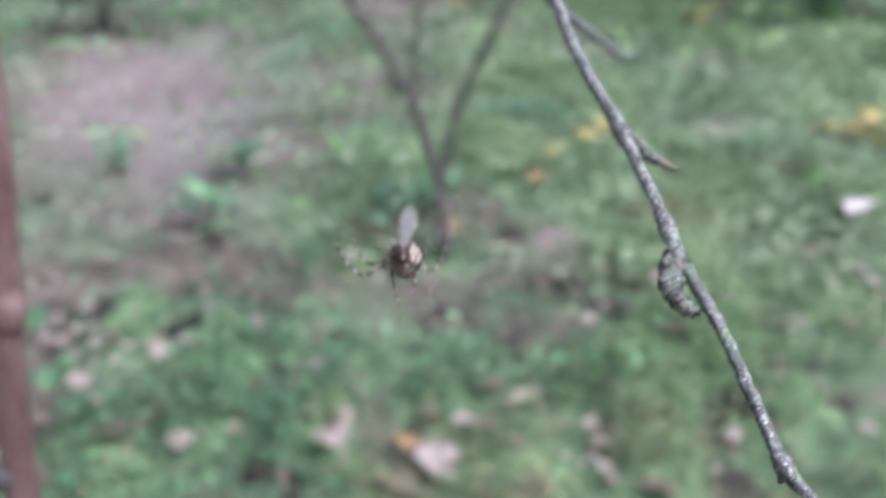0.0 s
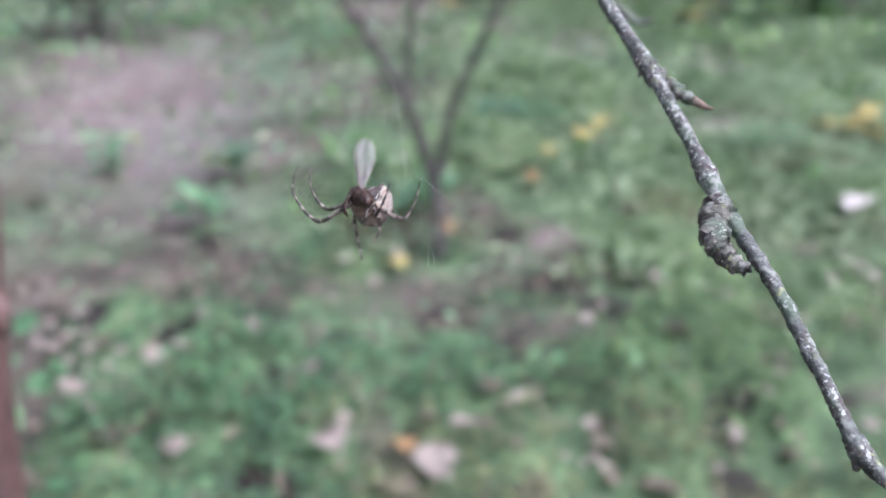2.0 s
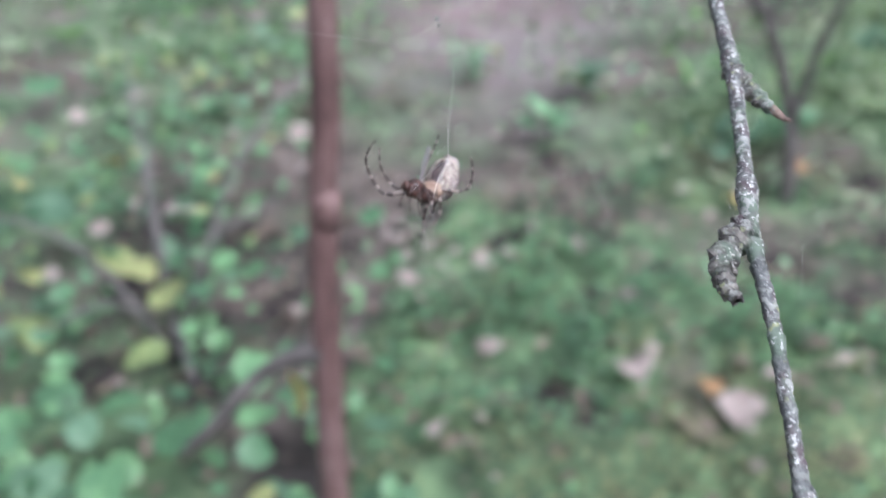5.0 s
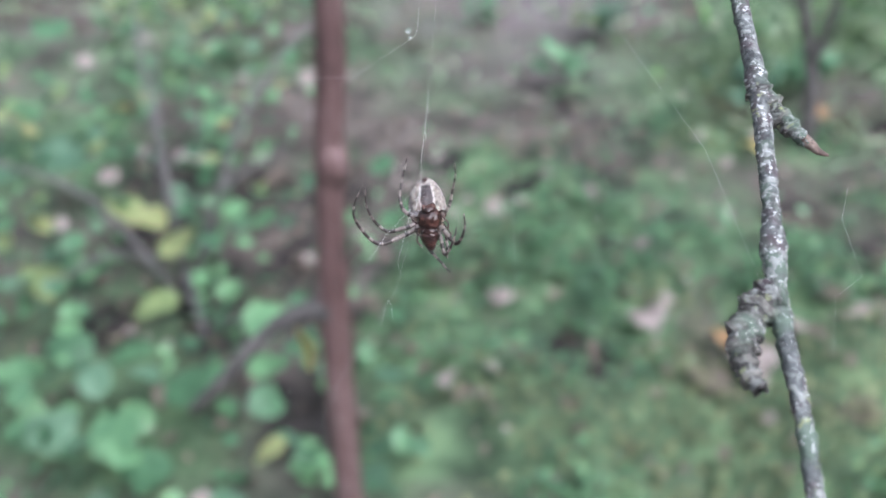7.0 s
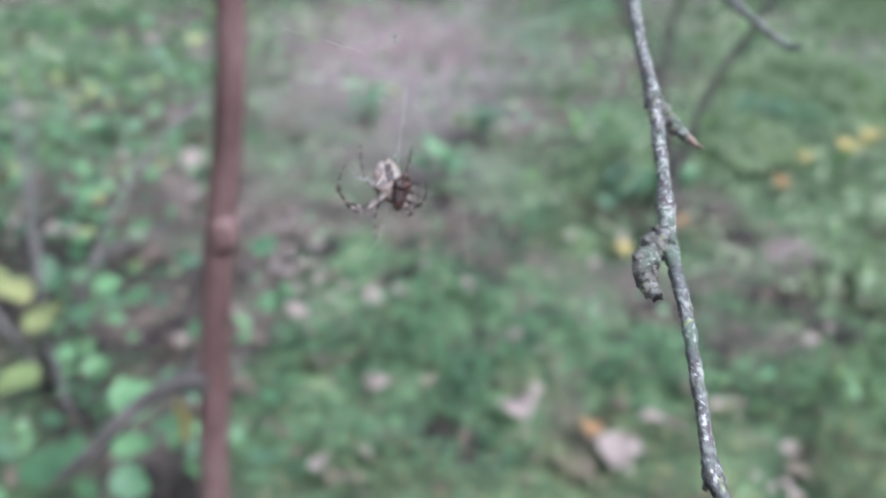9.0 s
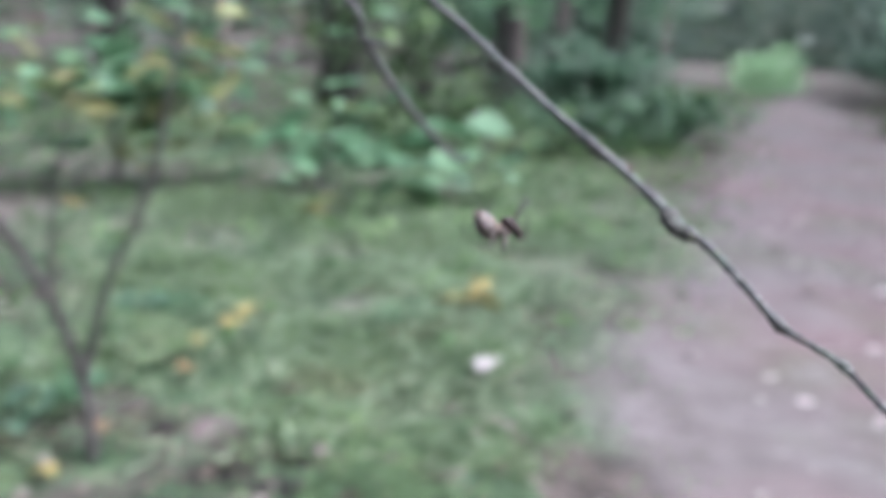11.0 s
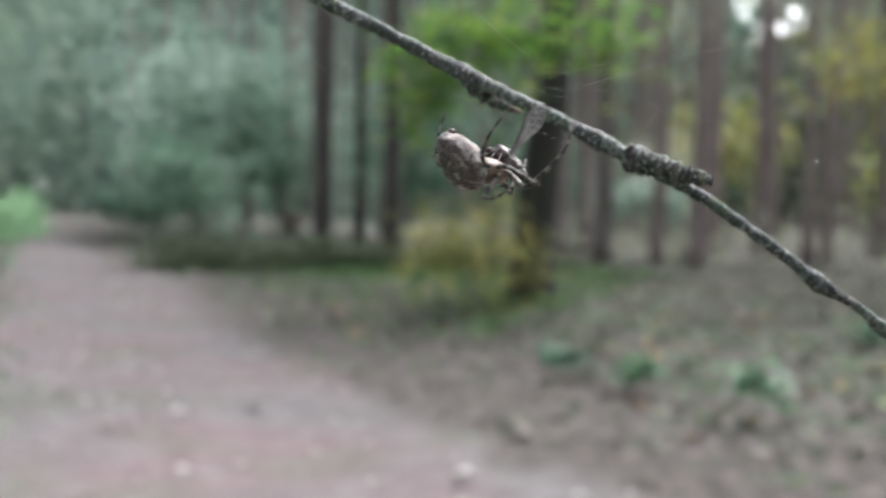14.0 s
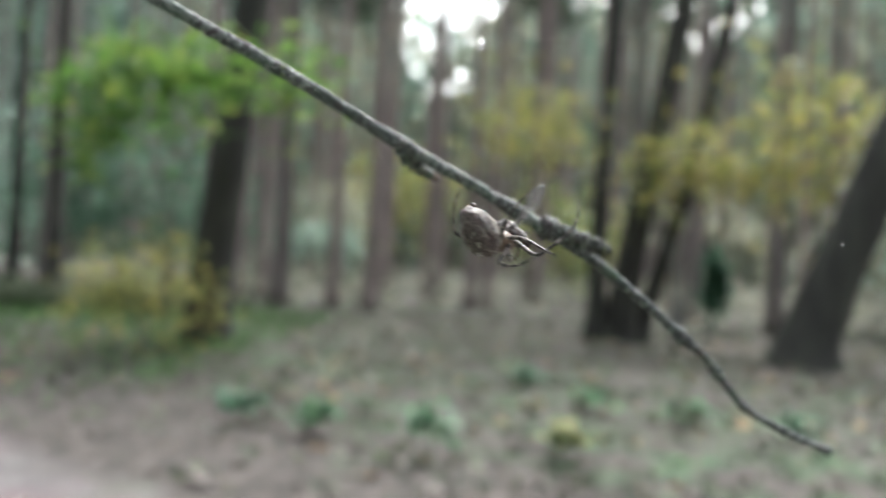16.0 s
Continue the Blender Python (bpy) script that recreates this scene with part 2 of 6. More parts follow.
def part(name, bm, mat, parent, label="", smooth=True):
    """A bmesh as one mesh object under a thing or a part."""
    me = bpy.data.meshes.new(name)
    bm.normal_update()
    bm.to_mesh(me)
    bm.free()
    for x in (mat if isinstance(mat, (list, tuple)) else [mat]):
        me.materials.append(x)
    if smooth:
        me.polygons.foreach_set("use_smooth", [True] * len(me.polygons))
    ob = new(name, me)
    ob.parent = parent
    if label:
        ob["label"] = label
    return ob


def smooth_line(points, steps):
    """A Catmull-Rom line through points, given as rows of numbers."""
    p = [np.array(q, float) for q in points]
    p = [2 * p[0] - p[1], *p, 2 * p[-1] - p[-2]]
    out = []
    for i in range(1, len(p) - 2):
        a, b, c, d = p[i - 1:i + 3]
        for k in range(steps):
            t = k / steps
            out.append(0.5 * (2 * b + (c - a) * t + (2 * a - 5 * b + 4 * c - d) * t * t + (3 * b - a - 3 * c + d) * t ** 3))
    out.append(p[-2])
    return out


def tube(bm, rows, seg=8, rough=0.0, mats=None):
    """A capped tube along rows of x, y, z, radius. mats: a function from the ring's number to the face material."""
    rings, up = [], Vector((0.3, 0.2, 1)).normalized()
    pts = [Vector(r[:3]) for r in rows]
    for i, r in enumerate(rows):
        d = (pts[min(i + 1, len(pts) - 1)] - pts[max(i - 1, 0)]).normalized()
        side = d.cross(up)
        if side.length < 1e-4:
            side = d.cross(Vector((1, 0, 0)))
        side.normalize()
        up = side.cross(d).normalized()
        ring = []
        for k in range(seg):
            a = 2 * math.pi * k / seg
            q = r[3] * (1 + (random.uniform(-rough, rough) if rough else 0))
            ring.append(bm.verts.new(pts[i] + (side * math.cos(a) + up * math.sin(a)) * q))
        rings.append(ring)
    for i in range(len(rings) - 1):
        for k in range(seg):
            f = bm.faces.new((rings[i][k], rings[i][(k + 1) % seg], rings[i + 1][(k + 1) % seg], rings[i + 1][k]))
            if mats:
                f.material_index = mats(i)
    bm.faces.new(list(reversed(rings[0])))
    f = bm.faces.new(rings[-1])
    if mats:
        f.material_index = mats(len(rings) - 2)
    return rings


def tube_part(name, rows, mat, parent, seg=8, rough=0.0, label=""):
    bm = bmesh.new()
    tube(bm, rows, seg, rough)
    return part(name, bm, mat, parent, label)


def leaf_cloud(rng, centres, sizes, flat=0.5, slim=0.55):
    """Many small folded leaves: vertices and faces. flat: 1 lies level, 0 is turned any way."""
    n = len(centres)
    nrm = rng.normal(size=(n, 3))
    nrm[:, 2] = np.abs(nrm[:, 2]) + flat * 3
    nrm /= np.linalg.norm(nrm, axis=1)[:, None]
    a = np.cross(nrm, rng.normal(size=(n, 3)))
    a /= np.linalg.norm(a, axis=1)[:, None]
    b = np.cross(nrm, a)
    s = np.asarray(sizes)[:, None]
    w = slim * (0.8 + 0.4 * rng.random((n, 1)))
    c = np.asarray(centres)
    base, tip = c - a * s * 0.5, c + a * s * 0.5 - nrm * s * 0.12
    l1, r1 = c - a * s * 0.12 + b * s * w * 0.5 + nrm * s * 0.1, c - a * s * 0.12 - b * s * w * 0.5 + nrm * s * 0.1
    l2, r2 = c + a * s * 0.22 + b * s * w * 0.36 + nrm * s * 0.05, c + a * s * 0.22 - b * s * w * 0.36 + nrm * s * 0.05
    v = np.stack([base, r1, r2, tip, l2, l1], 1).reshape(-1, 3)
    k = np.arange(n)[:, None] * 6
    f = np.concatenate([k + [0, 1, 2, 3], k + [0, 3, 4, 5]])
    return v, f


def cloud_object(name, rng, centres, sizes, mat, parent=None, flat=0.5, slim=0.55):
    v, f = leaf_cloud(rng, centres, sizes, flat, slim)
    me = bpy.data.meshes.new(name)
    me.vertices.add(len(v))
    me.vertices.foreach_set("co", v.ravel())
    me.loops.add(f.size)
    me.loops.foreach_set("vertex_index", f.ravel())
    me.polygons.add(len(f))
    me.polygons.foreach_set("loop_start", np.arange(len(f)) * 4)
    me.update(calc_edges=True)
    me.validate()
    me.materials.append(mat)
    ob = new(name, me)
    ob.parent = parent
    return ob


def blob_points(rng, n, centre, radii, clumps=9, tight=0.33):
    """Points in uneven clumps inside an ellipsoid."""
    c = rng.normal(size=(clumps, 3))
    c /= np.linalg.norm(c, axis=1)[:, None]
    c *= rng.random((clumps, 1)) ** 0.5 * 0.85
    p = c[rng.integers(0, clumps, n)] + rng.normal(size=(n, 3)) * tight * (0.6 + 0.8 * rng.random((n, 1)))
    return np.array(centre) + p * np.array(radii)


def empty(name, m=None, **tags):
    ob = new(name)
    if m is not None:
        ob.matrix_basis = m
    return tagged(ob, **tags)


# ---- ground: one sheet to the horizon ----
PATH_EDGE = [(0.3, -12), (0.55, -4), (0.8, -0.5), (1.02, 1.1), (1.38, 2.02), (2.14, 2.85), (3.43, 4.18), (5.9, 6.8), (8.5, 9.8), (11.7, 12.9), (19.3, 20.8), (30, 32.6),
             (32, 34), (20.6, 21.2), (14.6, 14.6), (11.9, 11.2), (10.6, 9.2), (8.6, 6.9), (6.4, 4.9), (5.0, 3.4), (3.9, 2.1), (3.1, 1.05), (2.75, 0.2), (2.6, -2), (2.4, -6), (2.3, -12)]
BARE = [(-2.0, 4.6), (-0.8, 4.2), (-0.25, 3.3), (-0.3, 2.5), (-0.36, 1.95), (-0.42, 1.8), (-0.75, 1.74), (-1.0, 1.78), (-1.35, 2.1), (-1.8, 2.9)]
BARE_FAR = [(0.2, 4.5), (1.0, 4.1), (1.9, 4.6), (2.1, 5.7), (0.8, 6.0), (-0.4, 5.8)]


def inside(px, py, poly):
    """Signed distance to a polygon, positive inside."""
    q = np.array(poly, float)
    d = np.full(px.shape, 1e9)
    sign = np.zeros(px.shape, bool)
    for a, b in zip(q, np.roll(q, -1, 0)):
        e = b - a
        t = np.clip(((px - a[0]) * e[0] + (py - a[1]) * e[1]) / (e @ e), 0, 1)
        d = np.minimum(d, np.hypot(px - a[0] - e[0] * t, py - a[1] - e[1] * t))
        cross = ((a[1] > py) != (b[1] > py)) & (px < e[0] * (py - a[1]) / (e[1] if e[1] else 1e-9) + a[0])
        sign ^= cross
    return np.where(sign, d, -d)


# thin soil showing between the tufts beside the path: x, y, radius
THIN_SOIL = [(1.12, 3.5, 0.3), (1.24, 5.3, 0.5), (1.88, 5.1, 0.45), (1.85, 3.12, 0.24), (2.9, 4.2, 0.35), (0.29, 1.93, 0.1), (0.6, 3.9, 0.3), (-0.2, 4.6, 0.4), (-0.6, 5.5, 0.5), (0.3, 5.6, 0.5), (1.5, 6.0, 0.5), (0.9, 2.75, 0.16)]


def path_mask(px, py):
    """About 1 on bare ground, 0 on grown ground, with soft edges."""
    far = np.clip((np.hypot(px, py) - 1) / 8, 0, 1)
    a = np.clip(0.5 + inside(px, py, PATH_EDGE) / (0.5 + 1.2 * far), 0, 1)
    b = np.clip(0.5 + inside(px, py, BARE) / 0.9, 0, 1) * 0.6
    c = np.clip(0.5 + inside(px, py, BARE_FAR) / 0.9, 0, 1) * 0.5
    return np.maximum(np.maximum(np.maximum(a, b), c), 0.66 * patches(px, py, THIN_SOIL))


def green_mask(px, py):
    """How much moss and grass: much west of the path, little in the wood east of it."""
    side = px * 0.72 - py * 0.69
    west = np.clip(0.72 - (side + 0.4) / 1.8, 0.0, 0.72) * np.clip(1.25 - 0.10 * np.hypot(px, py), 0.55, 1)
    east = np.clip((side - 1.0) / 8, 0.0, 0.28) + 0.26 * np.clip((side - 2.6) / 1.5, 0, 1) * np.clip(1.6 - side / 6, 0, 1)
    return np.maximum(west, east + 0.12)


def sward_mask(px, py):
    """Short pale grass north of the saplings, up to the path."""
    near = np.clip((py - 1.75 - 0.4 * np.clip(0.5 - px, 0, 2)) / 1.0, 0, 1) * np.clip((px + 0.5) / 0.7, 0, 1) * np.clip((5.6 - py) / 2, 0, 1) * np.clip((0.69 * py - 0.72 * px - 0.3) / 0.6, 0, 1)
    return 0.62 * near * np.clip(1 - 1.6 * path_mask(px, py), 0, 1)


# cushions of moss and herbs: x, y, radius
MOSS = [(0.34, 1.25, 0.12), (0.53, 1.44, 0.12), (0.58, 1.2, 0.1), (0.35, 1.06, 0.11), (0.04, 1.24, 0.09), (-0.14, 1.31, 0.08), (-0.34, 1.37, 0.08), (-0.4, 1.18, 0.08), (-0.53, 1.14, 0.07), (-0.22, 1.06, 0.08),
        (-0.67, 1.52, 0.07), (0.09, 2.42, 0.1), (-0.21, 1.83, 0.08), (-0.94, 2.43, 0.08), (-0.68, 3.29, 0.13), (0.78, 1.38, 0.08), (0.33, 2.66, 0.14), (-0.54, 1.97, 0.04), (0.13, 1.07, 0.08), (0.53, 1.94, 0.12),
        (0.93, 2.32, 0.17), (0.39, 2.23, 0.12), (-0.53, 0.97, 0.08), (-0.47, 1.55, 0.06), (-0.42, 0.72, 0.06), (0.75, 0.95, 0.16), (0.1, 0.85, 0.12), (-0.2, 0.8, 0.1), (0.45, 0.8, 0.14), (-0.08, 0.88, 0.08), (-0.3, 0.82, 0.08), (-0.39, 1.22, 0.07), (-0.2, 1.2, 0.07), (-0.55, 1.08, 0.06), (0.34, 2.95, 0.14), (0.27, 3.4, 0.16)]
# hollows of bare dark humus, and painted shade between cushions: x, y, radius
HUMUS_SHADE = [(0.44, 1.33, 0.035), (0.63, 1.34, 0.04), (0.46, 1.13, 0.032), (0.70, 1.24, 0.04), (0.67, 1.52, 0.045), (0.24, 1.33, 0.032), (0.27, 1.15, 0.03), (-0.05, 1.13, 0.03), (0.38, 1.5, 0.035), (-0.3, 1.22, 0.03), (-0.7, 1.5, 0.06), (-0.36, 1.56, 0.06), (-0.5, 1.46, 0.05), (-0.2, 1.45, 0.05), (0.57, 1.84, 0.07), (0.16, 1.97, 0.06), (0.02, 2.6, 0.06), (0.5, 1.2, 0.04), (0.46, 1.0, 0.05), (-0.21, 0.97, 0.04), (-1.3, 1.4, 0.14), (-1.05, 1.35, 0.09), (-0.6, 0.75, 0.08), (0.25, 1.69, 0.085), (0.45, 1.74, 0.075), (-0.51, 1.64, 0.06), (-0.42, 1.60, 0.05), (0.02, 1.55, 0.07), (-0.28, 1.3, 0.035), (0.14, 1.44, 0.06), (0.35, 1.58, 0.055), (-0.53, 1.90, 0.05), (-0.84, 1.15, 0.08), (-0.98, 1.03, 0.09),
         (-0.86, 0.93, 0.08), (-1.08, 0.86, 0.07), (-0.28, 0.98, 0.045), (-0.87, 1.36, 0.08), (-1.2, 1.15, 0.09), (-0.70, 0.80, 0.05)]

# ground with little growth: x, y, radius
BROWN = [(-0.72, 1.17, 0.09), (-0.80, 1.4, 0.11), (-0.9, 1.2, 0.1), (-1.15, 1.65, 0.14), (-0.79, 1.62, 0.11), (-0.64, 1.0, 0.06), (-0.45, 1.72, 0.1)]


def patches(px, py, rows):
    """0 to 1: soft round patches."""
    v = np.zeros(np.shape(px))
    for x, y, r in rows:
        v = np.maximum(v, np.exp(-(((px - x) ** 2 + (py - y) ** 2 * 0.8) / (1.15 * r * r)) ** 1.3))
    return v


def height(px, py):
    """Low hummocks that fade on the path, cushions and hollows."""
    bare = path_mask(px, py)
    w = 0.045 * patches(px, py, MOSS) - 0.03 * patches(px, py, HUMUS_SHADE) + np.sin(px * 2.1 + 1.3) * np.sin(py * 1.7 + 0.4) * 0.022 + np.sin(px * 5.3 + py * 3.1) * 0.008
    return w * (1 - bare) - 0.025 * bare


def build_ground():
    def axis(a, b):
        near = np.unique(np.round(np.concatenate([np.arange(a, b + 0.01, 0.16), np.arange(-1.6, 2.6, 0.04)]), 3))
        out = np.geomspace(1, 700, 22)
        return np.concatenate([a - out[::-1], near, b + out])
    gx, gy = axis(-5, 17), axis(-5, 20)
    px, py = np.meshgrid(gx, gy)
    px, py = px.ravel(), py.ravel()
    pz = np.where((np.abs(px - 6) < 12) & (np.abs(py - 7) < 14), height(px, py), 0.0)
    nx, ny = len(gx), len(gy)
    i = (np.arange(ny - 1)[:, None] * nx + np.arange(nx - 1)).ravel()
    ob = mesh_object("ground", np.stack([px, py, pz], 1).tolist(), np.stack([i, i + 1, i + nx + 1, i + nx], 1).tolist(), FLOOR)
    for name, fn in (("path", path_mask), ("green", lambda x, y: np.clip(green_mask(x, y) * np.where(x * 0.72 - y * 0.69 > 0.6, 0.73, 0.72) + 0.6 * patches(x, y, MOSS) - 0.45 * patches(x, y, BROWN), 0, 1)), ("humus_shade", lambda x, y: patches(x, y, HUMUS_SHADE)), ("sward", sward_mask)):
        at = ob.data.attributes.new(name, "FLOAT", "POINT")
        at.data.foreach_set("value", fn(px, py).astype(np.float32))
    return tagged(ob, "mossy forest floor with leaf litter and a worn sandy path", "ground", kind="structure")


build_ground()


def ground_z(x, y):
    return float(height(np.array([x], float), np.array([y], float))[0])


# ---- low plants on the ground ----
def build_cover():
    rng = np.random.default_rng(3)

    def scatter(n, x0, x1, y0, y1, keep):
        p = np.stack([rng.uniform(x0, x1, n), rng.uniform(y0, y1, n)], 1)
        k = keep(p[:, 0], p[:, 1])
        return p[rng.random(n) < k]

    def patchy(px, py, s=1.0, o=0.0):
        """Uneven patches between 0 and 1, a third of a metre across where s is 1."""
        wave = np.random.default_rng(int(o * 10) + 77)
        v = np.zeros(np.shape(px))
        for k in range(14):
            a, f, ph = wave.uniform(0, 6.28), wave.uniform(5, 26) * s, wave.uniform(0, 6.28)
            v += np.sin((px * math.cos(a) + py * math.sin(a)) * f + ph) * (14 / (6 + f / s))
        return np.clip(0.5 + v / 5.5, 0, 1)

    # moss and small-leaved herbs near the sapling
    p = scatter(430000, -2.6, 2.6, 0.3, 5.5, lambda x, y: (1 - path_mask(x, y)) ** 2 * np.clip(green_mask(x, y) * 1.25, 0, 1) * np.clip(1.0 * patches(x, y, MOSS) + 1.3 * patchy(x, y, 1.6) - 0.42, 0.03, 1) * (1 - 0.88 * patches(x, y, HUMUS_SHADE)) * (1 - 0.6 * patches(x, y, BROWN)) * np.where((x < -0.55) & (y < 2.0), 0.35, 1.0))
    z = np.array(height(p[:, 0], p[:, 1])) + rng.random(len(p)) ** 1.5 * (0.02 + 0.05 * patches(p[:, 0], p[:, 1], MOSS) + 0.03 * patchy(p[:, 0], p[:, 1], 1.6, 2.0))
    tips = (p[:, 0] > rng.normal(0.22, 0.14, len(p))) & (p[:, 1] < 2.2)
    q = np.column_stack([p, z])
    olive = patchy(p[:, 0], p[:, 1], 0.9, 11.0) + rng.normal(0, 0.12, len(p)) > 0.62
    for name, pick, size, mat, flat, slim, words, kind_of in (
            ("herb_cover", ~tips & ~olive, (0.009, 0.021), GREEN_LEAF, 0.6, 0.55, "low green herbs and moss covering the forest floor", "ground cover"),
            ("moss_cover", tips & ~olive, (0.008, 0.023), MOSS_LEAF, 0.3, 0.4, "bright feathery moss in low cushions", "moss"),
            ("olive_moss", olive, (0.007, 0.018), OLD_MOSS, 0.4, 0.4, "olive-brown moss shoots between the herbs", "moss")):
        tagged(cloud_object(name, rng, q[pick], rng.uniform(*size, pick.sum()), mat, flat=flat, slim=slim), words, kind_of, kind="stuff")
    # bleached scraps of leaf on the moss
    pale = [(-0.65, 1.36, 0.09), (-0.55, 1.30, 0.06), (-0.72, 1.44, 0.05), (0.43, 1.66, 0.05), (-0.10, 1.46, 0.05), (0.10, 1.17, 0.05), (0.22, 1.02, 0.05), (0.60, 1.45, 0.06), (-0.36, 0.86, 0.04), (0.95, 1.7, 0.1), (-0.9, 1.6, 0.08)]
    p = scatter(9000, -1.2, 1.2, 0.7, 2.0, lambda x, y: 0.16 * patches(x, y, pale) + 0.012)
    z = np.array(height(p[:, 0], p[:, 1])) + 0.02 + rng.random(len(p)) * 0.03
    tagged(cloud_object("pale_litter", rng, np.column_stack([p, z]), rng.uniform(0.012, 0.034, len(p)), PINK_LEAF, flat=0.9, slim=0.8),
           "bleached leaf scraps lying on the moss", "litter", kind="stuff")
    # dry pale grass behind
    p = scatter(215000, -5.0, 3.2, 1.7, 9.0, lambda x, y: (1 - path_mask(x, y)) ** 2 * np.clip(0.5 * y - 0.7, 0, 0.8) * (0.45 + 1.55 * np.clip(x - 0.1, 0, 1)) * np.clip(2.4 * patchy(x, y, 0.8, 5.0) - 0.65 + 0.6 * np.clip(y - 2.6, 0, 1) * np.clip(x + 0.4, 0, 1) + 1.1 * np.exp(-((x - 1.0) / 0.6) ** 2 - ((y - 2.7) / 0.9) ** 2), 0.05, 1))
    z = np.array(height(p[:, 0], p[:, 1])) + rng.random(len(p)) * 0.07
    tagged(cloud_object("dry_grass", rng, np.column_stack([p, z]), rng.uniform(0.025, 0.06, len(p)), STRAW, flat=0.4, slim=0.2),
           "short pale green and straw-coloured grass", "grass", kind="stuff")
    # paler, larger leaves in drifts
    p = scatter(4200, -2.2, 2.4, 1.2, 5.0, lambda x, y: (1 - path_mask(x, y)) ** 2 * green_mask(x, y) * np.clip(patchy(x, y, 0.55, 4.0) * 1.7 - 0.45, 0, 1) * np.clip(y - 0.9, 0.15, 1) * (0.2 + 0.8 * patches(x, y, MOSS)))
    z = np.array(height(p[:, 0], p[:, 1])) + rng.uniform(0.02, 0.09, len(p))
    tagged(cloud_object("broad_herbs", rng, np.column_stack([p, z]), rng.uniform(0.014, 0.034, len(p)), PALE_LEAF, flat=0.7, slim=0.6),
           "pale green broad-leaved herbs in low drifts", "ground cover", kind="stuff")
    # grass verge along the path, further off
    p = scatter(130000, -3, 13, 2.0, 16, lambda x, y: np.clip(1.1 - 1.3 * path_mask(x, y), 0, 1) * np.clip(green_mask(x, y) * 1.2 - 0.1, 0, 1) * (0.25 + 0.75 * patchy(x, y, 0.5, 1.0)) * np.clip((np.hypot(x, y) - 2.0) / 4, 0.15, 1))
    z = np.array(height(p[:, 0], p[:, 1])) + rng.random(len(p)) * 0.14
    tagged(cloud_object("grass_verge", rng, np.column_stack([p, z]), rng.uniform(0.035, 0.085, len(p)), GRASS, flat=0.15, slim=0.22),
           "green grass and herbs along the path edge", "grass", kind="stuff")
    # sparse growth and fallen leaves in the wood east of the path
    east = lambda x, y: np.clip((x * 0.72 - y * 0.69 - 1.3) / 1.5, 0, 1) * (1 - path_mask(x, y))
    p = scatter(36000, 2.2, 16, -9, 9, lambda x, y: east(x, y) * np.clip(1.3 * patchy(x, y, 0.6, 3.0) - 0.2, 0.08, 1))
    z = np.array(height(p[:, 0], p[:, 1])) + rng.random(len(p)) * 0.08
    tagged(cloud_object("woodland_herbs", rng, np.column_stack([p, z]), rng.uniform(0.03, 0.09, len(p)), OLIVE_LEAF, flat=0.4),
           "sparse olive-green herbs among leaf litter", "ground cover", kind="stuff")
    p = scatter(26000, -2.5, 15, -8, 12, lambda x, y: np.clip(east(x, y) * (0.35 + 0.6 * patchy(x, y, 0.5, 7.0)) + 0.14 - 0.3 * path_mask(x, y), 0, 1))
    z = np.array(height(p[:, 0], p[:, 1])) + 0.006 + rng.random(len(p)) * 0.012
    tagged(cloud_object("leaf_litter", rng, np.column_stack([p, z]), rng.uniform(0.03, 0.08, len(p)), DRY_LEAF, flat=1.6, slim=0.7),
           "brown fallen leaves scattered over the ground", "leaf litter", kind="stuff")
    # small dead bits in the gaps between the herbs
    p = scatter(9000, -1.5, 1.2, 0.6, 3.2, lambda x, y: (1 - path_mask(x, y)) * (0.15 + 0.15 * patches(x, y, HUMUS_SHADE) + 0.7 * patches(x, y, BROWN) + 0.3 * patchy(x, y, 1.2, 9.0)))
    z = np.array(height(p[:, 0], p[:, 1])) + 0.008 + rng.random(len(p)) * 0.02
    tagged(cloud_object("ground_litter", rng, np.column_stack([p, z]), rng.uniform(0.012, 0.035, len(p)), DRY_LEAF, flat=1.0, slim=0.5),
           "small dead leaf and twig scraps among the herbs", "litter", kind="stuff")
    # pale chips and leaf bits trodden into the path
    p = scatter(6500, 1.0, 9, -1.5, 9, lambda x, y: path_mask(x, y) ** 2 * np.clip(1.3 * patchy(x, y, 0.4, 6.0) - 0.3, 0.08, 1))
    z = np.array(height(p[:, 0], p[:, 1])) + 0.006
    tagged(cloud_object("path_litter", rng, np.column_stack([p, z]), 0.014 + 0.05 * rng.random(len(p)) ** 2.5, PATH_CHIP, flat=2.0, slim=0.8),
           "pale leaf scraps and chips on the bare path", "litter", kind="stuff")
    # newly fallen leaves in the wood
    p = scatter(1700, 3.0, 12, -7, 5, lambda x, y: east(x, y) * (0.2 + 0.6 * patchy(x, y, 0.5, 8.0)))
    z = np.array(height(p[:, 0], p[:, 1])) + 0.02
    for k, m, w in ((0, ORANGE_LEAF, "scattered orange-brown fallen leaves"), (1, PINK_LEAF, "scattered bleached fallen leaves")):
        q = np.column_stack([p, z])[k::2]
        tagged(cloud_object("fallen_leaves", rng, q, rng.uniform(0.05, 0.11, len(q)), m, flat=1.2, slim=0.8), w, "leaf litter", kind="stuff")
    # yellowing brush low between the far trunks
    n = 7000
    a, d = radians(1) * rng.uniform(66, 125, n), rng.uniform(15, 34, n)
    clump = np.sin(a * 60) * np.sin(d * 1.3 + a * 20)
    c = np.column_stack([d * np.sin(a), d * np.cos(a), rng.random(n) ** 1.5 * (0.5 + 0.9 * np.clip(clump, 0, 1))])[clump > -0.3]
